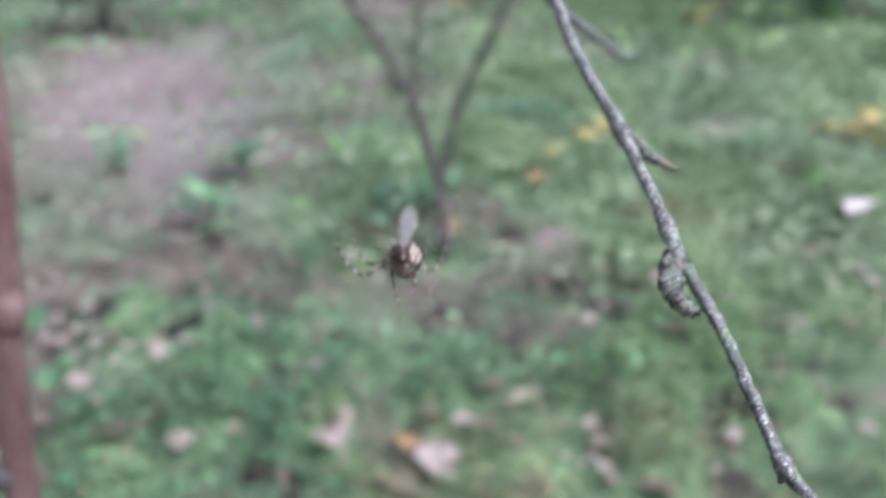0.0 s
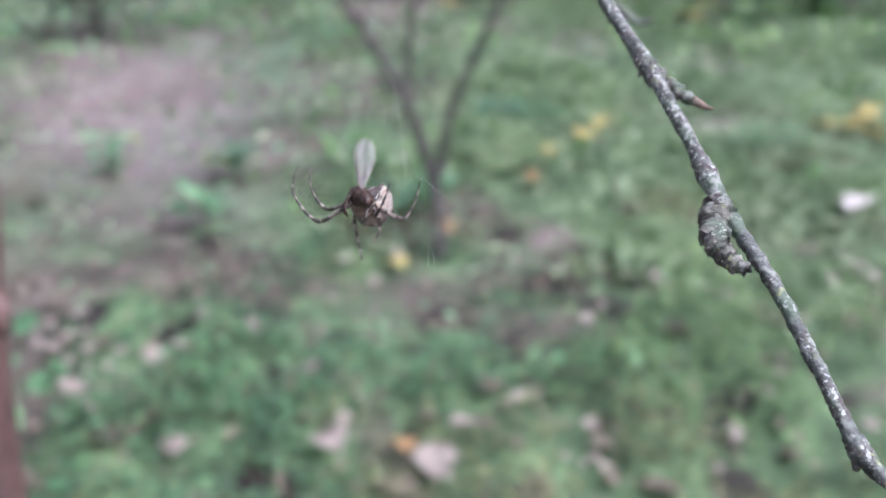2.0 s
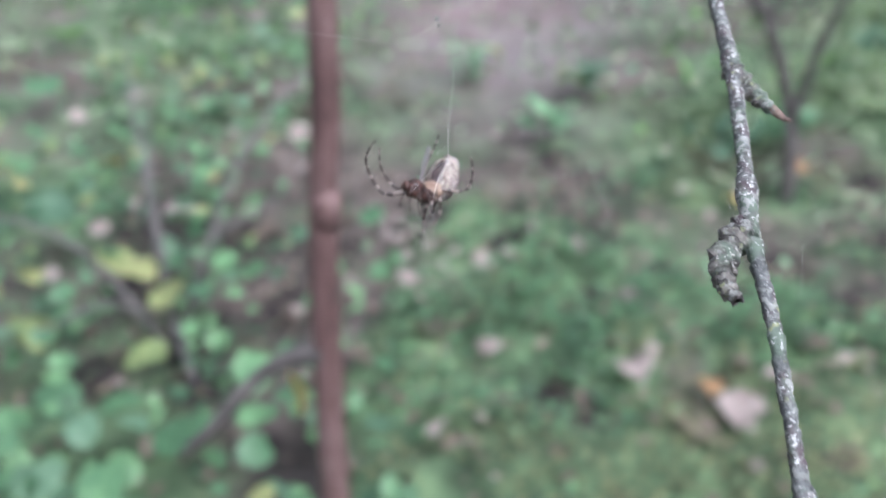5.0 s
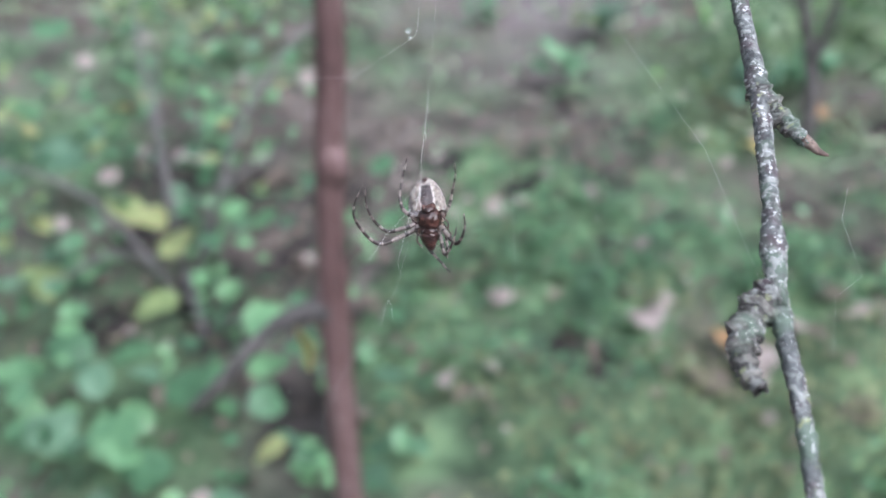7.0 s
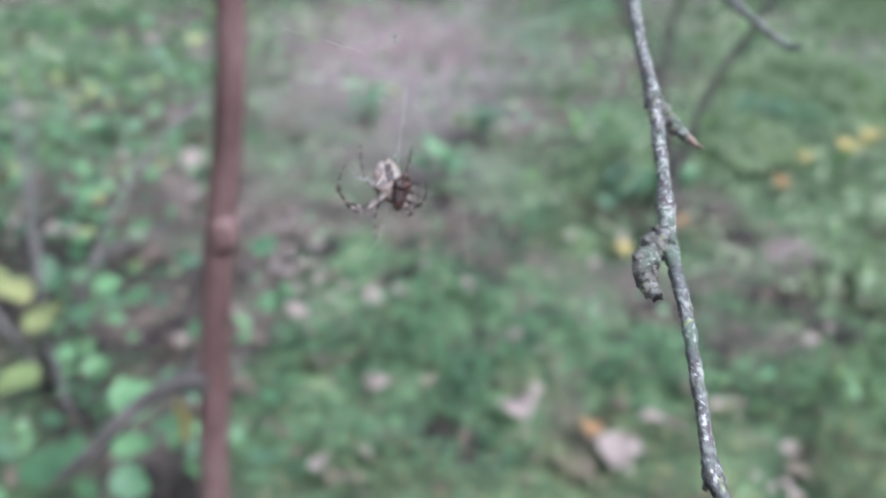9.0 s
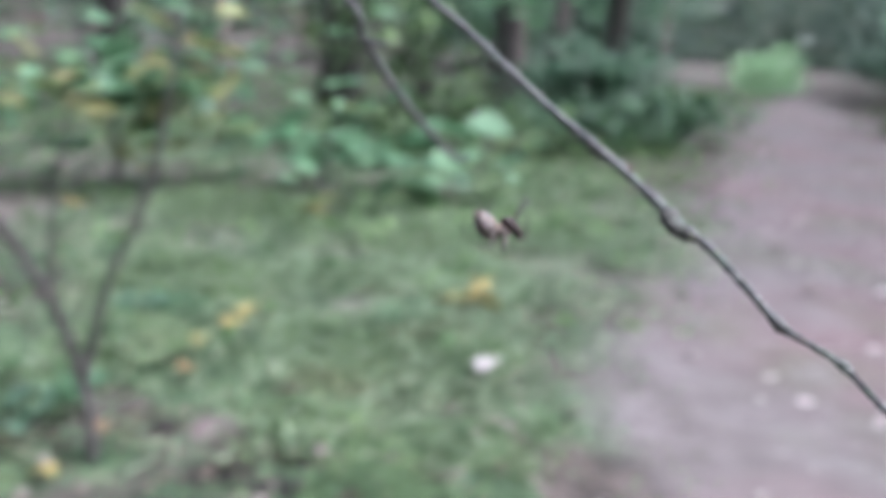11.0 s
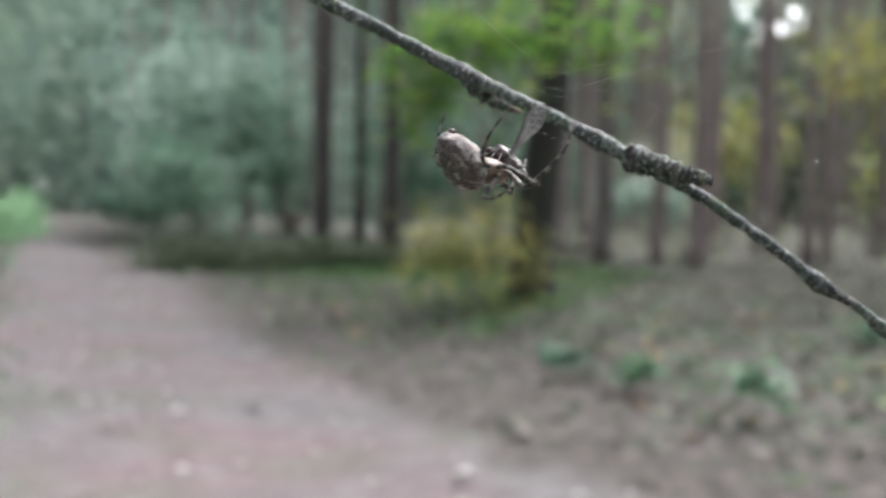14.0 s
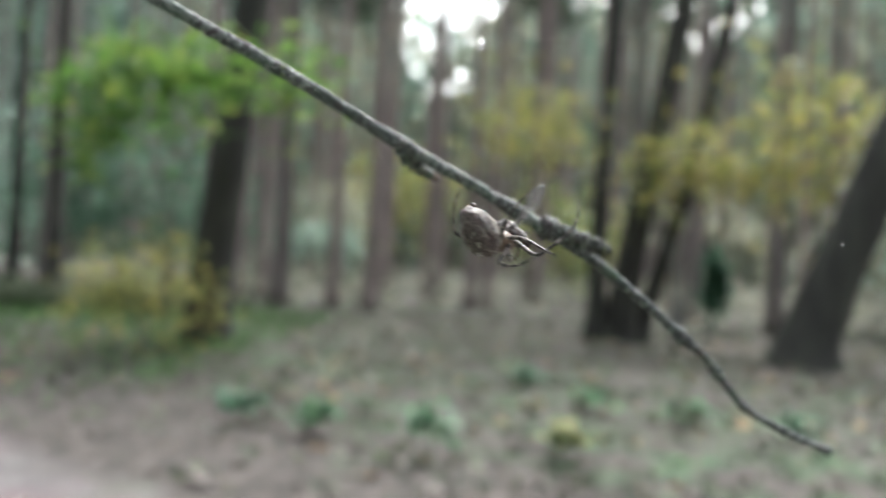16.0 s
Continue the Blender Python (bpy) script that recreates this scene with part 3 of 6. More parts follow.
    tagged(cloud_object("brush", rng, c, rng.uniform(0.1, 0.22, len(c)), FAR_BRUSH, flat=0.3), "yellowing low brush between the pines", "undergrowth", kind="stuff")
    # dark green bank where the path bends
    n = 9000
    t = rng.random(n)
    c = np.column_stack([9.7 + 2.6 * t + rng.normal(0, 0.3, n), 8.0 - 4.2 * t + rng.normal(0, 0.4, n), rng.random(n) ** 1.4 * (0.2 + 0.28 * np.sin(t * 9 + 1) ** 2)])
    tagged(cloud_object("bilberry_bank", rng, c, rng.uniform(0.05, 0.11, n), OLIVE_LEAF, flat=0.3), "dark green bilberry growth behind the path bend", "undergrowth", kind="stuff")


build_cover()


# ---- single fallen leaves ----
def fallen_leaf(x, y, size, mat, label, turn, lift=0.02):
    bm = bmesh.new()
    n, rows = 7, []
    for i in range(n + 1):
        u = i / n
        w = 0.42 * math.sin(math.pi * min(1, u * 1.04 + 0.02)) ** 0.7 * (1 + 0.12 * math.sin(u * 19))
        bend = 0.16 * math.sin(u * 3.0) + 0.05 * math.sin(turn + u * 5)
        rows.append([bm.verts.new(((u - 0.5) * size, s * w * size, (bend + 0.16 * abs(s) ** 2) * size)) for s in (-1, -0.5, 0, 0.5, 1)])
    for a, b in zip(rows, rows[1:]):
        for k in range(4):
            bm.faces.new((a[k], a[k + 1], b[k + 1], b[k]))
    me = bpy.data.meshes.new("fallen_leaf")
    bm.to_mesh(me)
    bm.free()
    me.materials.append(mat)
    me.polygons.foreach_set("use_smooth", [True] * len(me.polygons))
    ob = new("fallen_leaf", me)
    ob.matrix_basis = pose(x, y, ground_z(x, y) + lift, random.uniform(-14, 14), random.uniform(-14, 14), math.degrees(turn))
    mod = ob.modifiers.new("thickness", "SOLIDIFY")
    mod.thickness = 0.0012
    return tagged(ob, label, "leaf", "fallen leaves")


NEAR_LEAVES = [
    (-0.152, 1.025, 0.07, PINK_LEAF, "pinkish bleached fallen leaf lying on moss"), (0.003, 1.0, 0.08, PINK_LEAF, "pale crumpled fallen leaf among herbs"),
    (-0.045, 1.05, 0.045, ORANGE_LEAF, "small orange fallen leaf on moss"), (0.045, 1.09, 0.045, PINK_LEAF, "small pale fallen leaf on moss"),
    (-0.395, 1.045, 0.05, PINK_LEAF, "small bleached fallen leaf on moss"), (-0.60, 1.20, 0.07, PINK_LEAF, "bleached leaf among green herbs"),
    (-0.69, 1.36, 0.05, PINK_LEAF, "small bleached fallen leaf on moss"), (-0.60, 1.37, 0.05, DRY_LEAF, "dry brown fallen leaf"), (-0.50, 1.31, 0.045, PINK_LEAF, "small bleached fallen leaf on moss"),
    (1.02, 1.955, 0.10, WHITE_LEAF, "white bleached fallen leaf on grass"), (1.20, 2.41, 0.13, YOLK_LEAF, "yellow fallen leaf on grass"), (1.12, 2.48, 0.08, YOLK_LEAF, "yellow fallen leaf on grass"),
    (0.43, 2.49, 0.09, YOLK_LEAF, "yellow fallen leaf on herbs"), (0.255, 2.20, 0.06, ORANGE_LEAF, "orange fallen leaf on herbs"), (-0.087, 1.72, 0.06, YOLK_LEAF, "yellow fallen leaf on moss"),
    (1.12, 4.1, 0.12, YOLK_LEAF, "yellow fallen leaf on grass"), (0.05, 4.2, 0.16, YOLK_LEAF, "yellow fallen leaf on grass"), (0.02, 1.92, 0.05, ORANGE_LEAF, "orange fallen leaf at a sapling's foot"),
]
PATH_LEAVES = [
    (-0.9, 2.49, 0.07, YELLOW_LEAF, "yellow-green fallen leaf on bare soil"), (-0.6, 2.33, 0.09, YELLOW_LEAF, "yellow-green fallen leaf on bare soil"),
    (2.77, 1.07, 0.07, WHITE_LEAF, "white bleached leaf on the path"), (4.72, 2.74, 0.10, WHITE_LEAF, "pale leaf on the path edge"), (3.34, 2.28, 0.08, PINK_LEAF, "pale leaf on the path"),
    (3.27, 1.02, 0.07, PINK_LEAF, "pale leaf on the path edge"), (1.95, 1.36, 0.05, DRY_LEAF, "dry brown leaf on the path"), (3.2, 3.26, 0.09, PINK_LEAF, "pale leaf on the path"), (2.8, 2.6, 0.07, PINK_LEAF, "pale leaf on the path"),
    (3.08, 2.48, 0.075, WHITE_LEAF, "pale leaf on the path"), (1.31, 2.64, 0.10, YOLK_LEAF, "yellow fallen leaf beside the path"), (3.36, 1.07, 0.08, PINK_LEAF, "pale leaf on the path edge"),
    (1.27, 2.54, 0.08, YOLK_LEAF, "yellow fallen leaf on grass"), (0.51, 2.61, 0.09, YOLK_LEAF, "yellow fallen leaf on herbs"), (0.3, 2.34, 0.06, YOLK_LEAF, "yellow fallen leaf on herbs"), (1.28, 4.36, 0.12, YOLK_LEAF, "yellow fallen leaf on grass"),
    (4.96, 0.6, 0.11, PINK_LEAF, "bleached leaf on leaf litter"), (4.09, 0.75, 0.09, ORANGE_LEAF, "rusty leaf on leaf litter"), (4.99, -0.23, 0.11, PINK_LEAF, "bleached leaf on leaf litter"),
    (5.95, -0.66, 0.13, ORANGE_LEAF, "rusty leaf on leaf litter"), (5.73, -1.23, 0.12, ORANGE_LEAF, "rusty leaf on leaf litter"), (3.7, -0.16, 0.08, PINK_LEAF, "bleached leaf on leaf litter"), (3.96, -1.13, 0.09, PINK_LEAF, "bleached leaf on leaf litter"),
]
for x, y, s, m, lab in NEAR_LEAVES + PATH_LEAVES:
    fallen_leaf(x, y, s, m, lab, random.uniform(0, 6.28), 0.06 if m == YOLK_LEAF and y > 2 or m == WHITE_LEAF and x < 1.3 else 0.03 if x < 1.3 else 0.02)


# ---- trees ----
def pine_meshes(rng, h, r, mat, crown_mat, lean=0.0):
    bm = bmesh.new()
    rows = []
    for i in range(15):
        u = (i / 14) ** 1.4
        w = r * ((1 - 0.8 * u) + 0.55 * math.exp(-u * h * 3.2))
        rows.append((lean * u * h + 0.05 * math.sin(u * 5 + r * 40), 0.05 * math.sin(u * 4 + 2 + r * 30), u * h - 0.12, w))
    tube(bm, rows, 12, 0.06)
    me = bpy.data.meshes.new("trunk")
    bm.to_mesh(me)
    bm.free()
    me.materials.append(mat)
    me.polygons.foreach_set("use_smooth", [True] * len(me.polygons))
    pts = blob_points(rng, 150, (lean * h * 0.9, 0, h * 0.9), (1.4, 1.4, h * 0.12), 9)
    v, f = leaf_cloud(rng, pts, rng.uniform(0.3, 0.65, len(pts)), 0.3)
    cm = bpy.data.meshes.new("crown")
    cm.from_pydata(v.tolist(), [], f.tolist())
    cm.materials.append(crown_mat)
    return me, cm


RNG = np.random.default_rng(11)
PINES = [pine_meshes(RNG, h, r, m, NEEDLE) for h, r, m in
         [(17, 0.13, BARK), (15, 0.11, RED_BARK), (18, 0.16, BARK), (13, 0.09, DARK_BARK), (16, 0.12, RED_BARK), (14, 0.10, BARK)]]


def pine(x, y, kind, label, scale=1.0, turn=0.0, tilt=0.0, group="pine trees"):
    me, cm = PINES[kind]
    ob = empty("pine_tree", pose(x, y, 0, 0, tilt, 0) @ pose(0, 0, 0, 0, 0, turn), label=label, category="tree", group=group)
    t = new("trunk", me)
    t.parent = ob
    c = new("crown", cm)
    c.parent = ob
    t.scale = (scale, scale, 1)
    return ob


for x, y, k, s in [(15.2, 3.5, 0, 1.15), (12.4, 6.0, 0, 1.0), (14.2, 8.3, 0, 1.1), (12.5, 7.2, 3, 1.1), (11.6, 5.6, 3, 1.0), (15.0, 1.9, 4, 1.0), (16.0, 2.7, 1, 1.0), (17.6, 0.4, 1, 1.0), (16.7, 8.9, 3, 1.3),
                   (15.5, 7.6, 0, 0.9)]:
    pine(x, y, k, "slender pine with a bare dark trunk on the forest floor", s, random.uniform(0, 360), random.uniform(-1.5, 1.5))
for x, y, k, s in [ (19.5, 1.2, 4, 1.2), (18.2, 4.6, 4, 1.1), (21, 2.6, 1, 1.3), (20, -1.0, 4, 1.1), (17, -3.6, 1, 1.0), (21, -4.0, 4, 1.0), (14.5, -4.4, 0, 1.0),
                   (5.3, 10.2, 3, 1.9), (6.9, 10.6, 3, 1.8), (4.6, 11.5, 3, 1.2), (3.0, 10.5, 3, 1.5), (0.5, 9.2, 3, 1.5), (-1.1, 7.4, 3, 2.0), (2.4, 7.6, 3, 1.2), (7.6, 13.0, 0, 1.0)]:
    pine(x, y, k, "slender pine with a bare dark trunk on the forest floor", s, random.uniform(0, 360), random.uniform(-1.5, 1.5))

placed = []
for i in range(900):
    a, d = radians(random.uniform(-70, 140)), random.uniform(14, 46)
    x, y = d * math.sin(a), d * math.cos(a)
    if inside(np.array([x]), np.array([y]), PATH_EDGE)[0] > -1.6 or any((x - u) ** 2 + (y - v) ** 2 < 2.6 for u, v in placed):
        continue
    if abs(a - radians(40)) < radians(5) or d < 17 and a > radians(55):
        continue
    placed.append((x, y))
    looks = (random.choice((0, 1, 1, 4, 4, 5, 2)), "tall slender pine in the wood", random.uniform(0.8, 1.25), random.uniform(0, 360), random.uniform(-2, 2))
    # the wood opens where the path leaves it
    if abs(a - radians(42)) > radians(8):
        pine(x, y, *looks)
    if len(placed) >= 150:
        break
east_rng = random.Random(31)
for i in range(26):
    a, d = radians(east_rng.uniform(70, 116)), east_rng.uniform(22, 44)
    pine(d * math.sin(a), d * math.cos(a), east_rng.choice((1, 4, 4, 1, 0)), "tall slender pine in the wood", east_rng.uniform(0.7, 1.1), east_rng.uniform(0, 360), east_rng.uniform(-2, 2))
for i in range(26):
    a, d = radians(random.uniform(150, 285)), random.uniform(9, 24)
    pine(d * math.sin(a), d * math.cos(a), random.choice((0, 2, 5)), "tall slender pine in the wood", 1.0, random.uniform(0, 360))


def big_tree(name, x, y, stems, label):
    """A tree with one or more thick stems; each stem is rows of x, y, z, radius from the foot."""
    ob = empty(name, pose(x, y, 0), label=label, category="tree")
    for rows in stems:
        line = smooth_line(rows, 5)
        tube_part("trunk", [(*p[:3], p[3]) for p in line], DARK_BARK, ob, 14, 0.05)
    rng = np.random.default_rng(int(abs(x * 10 + y * 7)))
    top = stems[0][-1]
    pts = blob_points(rng, 260, (top[0], top[1], top[2]), (1.8, 1.8, 1.2), 14)
    cloud_object("crown", rng, pts, rng.uniform(0.2, 0.4, len(pts)), OCHRE_LEAF, ob, 0.4)
    return ob


big_tree("broad_tree", 8.0, 2.48, [[(0, 0.02, -0.1, 0.33), (0, 0.0, 0.25, 0.225), (0.0, -0.05, 1.0, 0.19), (0, -0.24, 3.0, 0.16), (0, -0.7, 8, 0.10)]], "thick dark tree trunk with green shoots about its foot")
big_tree("three_stemmed_tree", 11.4, -1.5, [
    [(0, 0.16, -0.1, 0.24), (0, 0.20, 0.4, 0.13), (0, 0.21, 1.8, 0.105), (0, 0.14, 4.4, 0.09), (0, 0.2, 10, 0.05)],
    [(0, -0.10, -0.1, 0.27), (0, -0.11, 0.4, 0.19), (0, -0.30, 1.8, 0.155), (0, -0.70, 4.3, 0.13), (0, -1.4, 10, 0.06)],
    [(0.1, -0.3, -0.1, 0.2), (0.1, -0.42, 0.4, 0.115), (0.1, -0.80, 1.8, 0.095), (0.1, -1.30, 4.3, 0.085), (0, -2.2, 10, 0.05)]], "dark tree with three stems rising from one foot")
big_tree("leaning_tree", 9.25, -3.15, [[(0, 0.06, -0.1, 0.42), (0, -0.02, 0.35, 0.30), (0, -0.32, 1.2, 0.25), (0, -0.82, 2.5, 0.235), (0, -2.0, 5.4, 0.21), (0, -3.8, 10, 0.14)]], "thick dark leaning tree trunk with a flared foot")


# ---- shrubs and young broad-leaved trees ----
def shrub(name, x, y, stems, blobs, mat, label, leaf=(0.06, 0.11), n=900, seed=1, flat=0.6, category="shrub", stem_r=0.012):
    """Thin stems from the foot and leaves in uneven clumps; blobs are rows of centre, radii, share."""
    rng = np.random.default_rng(seed)
    ob = empty(name, pose(x, y, 0), label=label, category=category)
    for tx, ty, tz in stems:
        k = rng.uniform(-0.08, 0.08, 2) * tz
        line = smooth_line([(0, 0, -0.03, stem_r), (tx * 0.3 + k[0], ty * 0.3 + k[1], tz * 0.45, stem_r * 0.75), (tx, ty, tz, stem_r * 0.3)], 5)
        tube_part("stem", line, GREY_STEM, ob, 6, 0.05)
    pts = np.concatenate([blob_points(rng, int(n * share), c, r) for c, r, share in blobs])
    pts[:, 2] = np.maximum(pts[:, 2], 0.03)
    cloud_object("foliage", rng, pts, rng.uniform(*leaf, len(pts)), mat, ob, flat, 0.8)
    return ob


shrub("young_maple", 7.5, 2.7, [(-0.7, 0.0, 2.2), (-0.4, 0.4, 2.4), (-0.5, -0.6, 2.5)], [((-0.75, -0.15, 2.05), (0.5, 0.55, 0.42), 0.55), ((-0.85, 0.35, 1.75), (0.4, 0.35, 0.35), 0.25), ((-0.5, -0.9, 2.1), (0.4, 0.5, 0.4), 0.2)],
      MAPLE_LEAF, "young maple with bright green leaves before a thick trunk", (0.06, 0.14), 1100, 2, 0.7, "tree")
shrub("yellowing_shrub", 7.25, 2.75, [(0.1, 0.1, 0.9), (-0.1, 0.3, 0.8), (0.2, -0.2, 1.0), (0, 0.5, 0.7)], [((0, -0.05, 0.5), (0.4, 0.6, 0.5), 0.9), ((0.1, 0.5, 0.3), (0.25, 0.25, 0.3), 0.1)], AUTUMN_LEAF, "sparse yellow-green shrub beside a trunk's foot", (0.045, 0.1), 640, 3)
shrub("autumn_tree", 10.6, -2.1, [(-0.2, -1.2, 2.6), (-0.2, 1.0, 2.8), (0, -0.2, 3.4)], [((0, -1.3, 2.6), (0.7, 1.2, 0.85), 0.5), ((0, 1.6, 2.5), (0.6, 0.8, 0.7), 0.25), ((0, 0.0, 2.0), (0.6, 0.7, 0.6), 0.25)],
      AUTUMN_LEAF, "young broad-leaved tree with yellow autumn leaves", (0.08, 0.16), 1500, 4, 0.7, "tree", 0.03)
shrub("dark_juniper", 14.0, -3.3, [(0, 0, 1.0), (0.1, 0.1, 0.8)], [((0, 0, 0.75), (0.22, 0.22, 0.45), 1.0)], GREY_LEAF, "dark green juniper bush", (0.08, 0.16), 700, 5, 0.1)
shrub("bramble", 4.06, 0.23, [(0.03, 0.02, 0.2), (-0.05, 0.04, 0.18)], [((0, 0, 0.15), (0.10, 0.10, 0.09), 1.0)], PALE_LEAF, "small green woodland plant on leaf litter", (0.04, 0.09), 60, 6, stem_r=0.004)
shrub("bramble", 4.18, -0.34, [(0.03, 0.02, 0.2), (-0.05, 0.04, 0.18)], [((0, 0, 0.13), (0.12, 0.12, 0.08), 1.0)], YELLOW_LEAF, "small yellow-green woodland plant on leaf litter", (0.04, 0.09), 70, 7, stem_r=0.004)
for i, (x, y) in enumerate([(5.41, -1.16), (5.0, -1.7), (5.61, -0.62), (4.71, 1.31), (4.47, 0.85), (6.6, -0.3)]):
    shrub("bramble", x, y, [(0.03, 0.02, 0.16)], [((0, 0, 0.11), (0.13, 0.13, 0.07), 1.0)], (GREEN_LEAF, GREY_LEAF)[i % 2], "small green woodland plant on leaf litter", (0.04, 0.1), 55, 20 + i, stem_r=0.004)
# the bush looks sunlit through its leaf colour alone
shrub("sunlit_bush", 22.0, 24.2, [(0.2, 0.2, 0.8), (-0.3, 0.1, 0.7)], [((-0.3, 0.2, 0.3), (0.6, 0.6, 0.3), 0.5), ((0.35, -0.3, 0.8), (0.4, 0.4, 0.5), 0.5)], LIT_GLADE_LEAF, "low bush painted sunlit green where the path leaves the wood", (0.12, 0.26), 190, 51)
# broad-leaved shrubs west of the path
shrub("hazel_shrub", 1.3, 4.7, [(0.3, 0.1, 0.7), (-0.5, 0.2, 0.9), (0.1, -0.2, 0.6), (-1.0, 0.4, 1.0)], [((0.1, 0, 0.36), (0.85, 0.5, 0.32), 0.45), ((-0.9, 0.5, 0.5), (0.6, 0.4, 0.35), 0.4), ((-0.3, 0.3, 0.9), (0.6, 0.3, 0.3), 0.15)],
      PALE_LEAF, "hazel shrub with broad pale green leaves", (0.12, 0.28), 140, 8, 0.9)
shrub("hazel_shrub", -0.4, 5.2, [(0.3, 0.1, 1.0), (-0.5, 0.2, 0.9)], [((0, 0, 0.4), (0.8, 0.4, 0.38), 1.0)], PALE_LEAF, "hazel shrub with broad pale green leaves", (0.10, 0.22), 95, 9, 0.9)
shrub("hazel_shrub", 0.3, 4.9, [(0.2, 0.1, 1.0), (-0.3, 0.2, 1.1), (0.4, 0, 0.8)], [((0.0, 0, 0.55), (0.8, 0.4, 0.45), 1.0)], YELLOW_LEAF, "hazel shrub with yellow-green autumn leaves", (0.10, 0.22), 110, 11, 0.9)
shrub("leafy_shrub", 4.1, 6.9, [(0.3, 0.1, 0.6), (-0.5, 0.2, 0.7), (0.2, -0.4, 0.5), (0.9, 0.2, 0.5)], [((0.1, -0.2, 0.25), (0.8, 0.6, 0.26), 0.5), ((1.05, 0.1, 0.24), (0.75, 0.6, 0.24), 0.5)], GREEN_LEAF, "low green shrub spreading at the path's edge", (0.05, 0.13), 1500, 10)
shrub("leafy_shrub", 2.7, 6.3, [(0.3, 0.1, 0.8), (-0.5, 0.2, 1.3), (-0.2, 0.1, 1.6)], [((0.1, 0.1, 0.3), (0.8, 0.5, 0.27), 0.55), ((-0.5, 0.2, 0.95), (0.6, 0.5, 0.5), 0.45)], MOSS_LEAF, "green shrub with broad leaves by the path", (0.08, 0.18), 620, 12)
shrub("leafy_shrub", 5.6, 8.8, [(0.3, 0.1, 1.0)], [((0, 0, 0.45), (0.8, 0.8, 0.35), 1.0)], GREY_LEAF, "low dark green shrub at the path's edge", (0.1, 0.2), 600, 13)
shrub("leafy_shrub", 7.6, 11.8, [(0.3, 0.1, 1.0)], [((0, 0, 0.45), (1.0, 1.0, 0.4), 1.0)], GREY_LEAF, "low dark green shrub at the path's edge", (0.12, 0.2), 600, 14)
# these two bushes carry haze in their leaf colour
shrub("leafy_shrub", 16.0, 14.9, [(0.3, 0.1, 1.2)], [((0.4, -0.3, 0.65), (1.0, 1.0, 0.55), 1.0)], MID_HAZE_LEAF, "grey-green bush where the path bends, haze in its colour", (0.12, 0.2), 420, 15)
shrub("leafy_shrub", 17.2, 13.8, [(0.3, 0.1, 1.4)], [((0, 0, 0.8), (1.2, 1.2, 0.7), 1.0)], MID_HAZE_LEAF, "grey-green bush where the path bends, haze in its colour", (0.12, 0.22), 600, 16)
shrub("hazel_shrub", 1.3, 4.15, [(0.2, 0.1, 0.35), (-0.2, 0.0, 0.3)], [((0, 0, 0.32), (0.45, 0.25, 0.13), 1.0)], PALE_LEAF, "low hazel shoot with a few broad pale leaves", (0.10, 0.19), 34, 61, 1.2, stem_r=0.006)
shrub("hazel_shrub", 2.3, 4.75, [(0.15, -0.05, 1.15), (-0.2, 0.1, 1.2), (0.3, 0.0, 1.05)], [((0.15, 0, 1.1), (0.35, 0.3, 0.12), 1.0)], PALE_LEAF, "hazel shoots with a few broad pale leaves", (0.12, 0.2), 16, 62, 1.2, stem_r=0.006)
# low herbs along the path's west edge
herb_rng = np.random.default_rng(77)
hx, hy = herb_rng.uniform(0.6, 5.2, 9000), herb_rng.uniform(3.3, 8.2, 9000)
hd = -inside(hx, hy, PATH_EDGE)
keep = (hd > 0.15 + 0.2 * herb_rng.random(9000)) & (hd < 2.0 - 0.8 * herb_rng.random(9000)) & (np.sin(hx * 5.1 + hy * 2.3) + np.sin(hy * 6.7 - hx * 1.9) + herb_rng.normal(0, 0.9, 9000) > 0.35)
hz = 0.03 + 0.22 * herb_rng.random(9000) ** 1.5 * np.clip(hd, 0.2, 1)
tagged(cloud_object("verge_herbs", herb_rng, np.column_stack([hx, hy, hz])[keep], herb_rng.uniform(0.035, 0.085, int(keep.sum())), MOSS_LEAF, flat=0.5, slim=0.5), "low green herbs along the path's edge", "plants", kind="stuff")
# soft green tufts between the saplings and the path
def herb_tuft(x, y, r, h, seed):
    """A low dome of fine blades and small leaves, thinner towards its rim."""
    rng = np.random.default_rng(seed)
    ob = empty("herb_tuft", pose(x, y, ground_z(x, y)), label="soft green tuft of grass and herbs on mossy ground", category="plant")
    for name, n, size, slim, mat in (("grass", 5200, (0.025, 0.055), 0.14, STRAW), ("foliage", 8000, (0.010, 0.024), 0.5, MOSS_LEAF)):
        p = rng.normal(0, 0.5, (int(n * r), 2)) * r
        z = rng.random(len(p)) ** 0.8 * h * np.exp(-(np.hypot(p[:, 0], p[:, 1]) / r) ** 2) * (0.6 + 0.4 * np.sin(p[:, 0] * 40 + seed) * np.sin(p[:, 1] * 37))
        tagged(cloud_object(name, rng, np.column_stack([p, z + 0.01]), rng.uniform(*size, len(p)), mat, ob, 0.3, slim), kind="stuff")


for i, (x, y, r, h) in enumerate([(0.74, 2.34, 0.26, 0.13), (0.73, 1.6, 0.16, 0.08), (0.39, 3.01, 0.28, 0.2), (-0.15, 2.2, 0.16, 0.13), (0.50, 1.82, 0.15, 0.08), (0.14, 2.45, 0.18, 0.14), (0.6, 2.15, 0.18, 0.1), (0.3, 3.1, 0.22, 0.2), (1.96, 3.75, 0.28, 0.13), (0.75, 4.36, 0.4, 0.22), (1.0, 2.15, 0.18, 0.09), (1.45, 3.3, 0.22, 0.1), (0.95, 3.1, 0.2, 0.1)]):
    herb_tuft(x, y, r, h * 0.75, 300 + i)
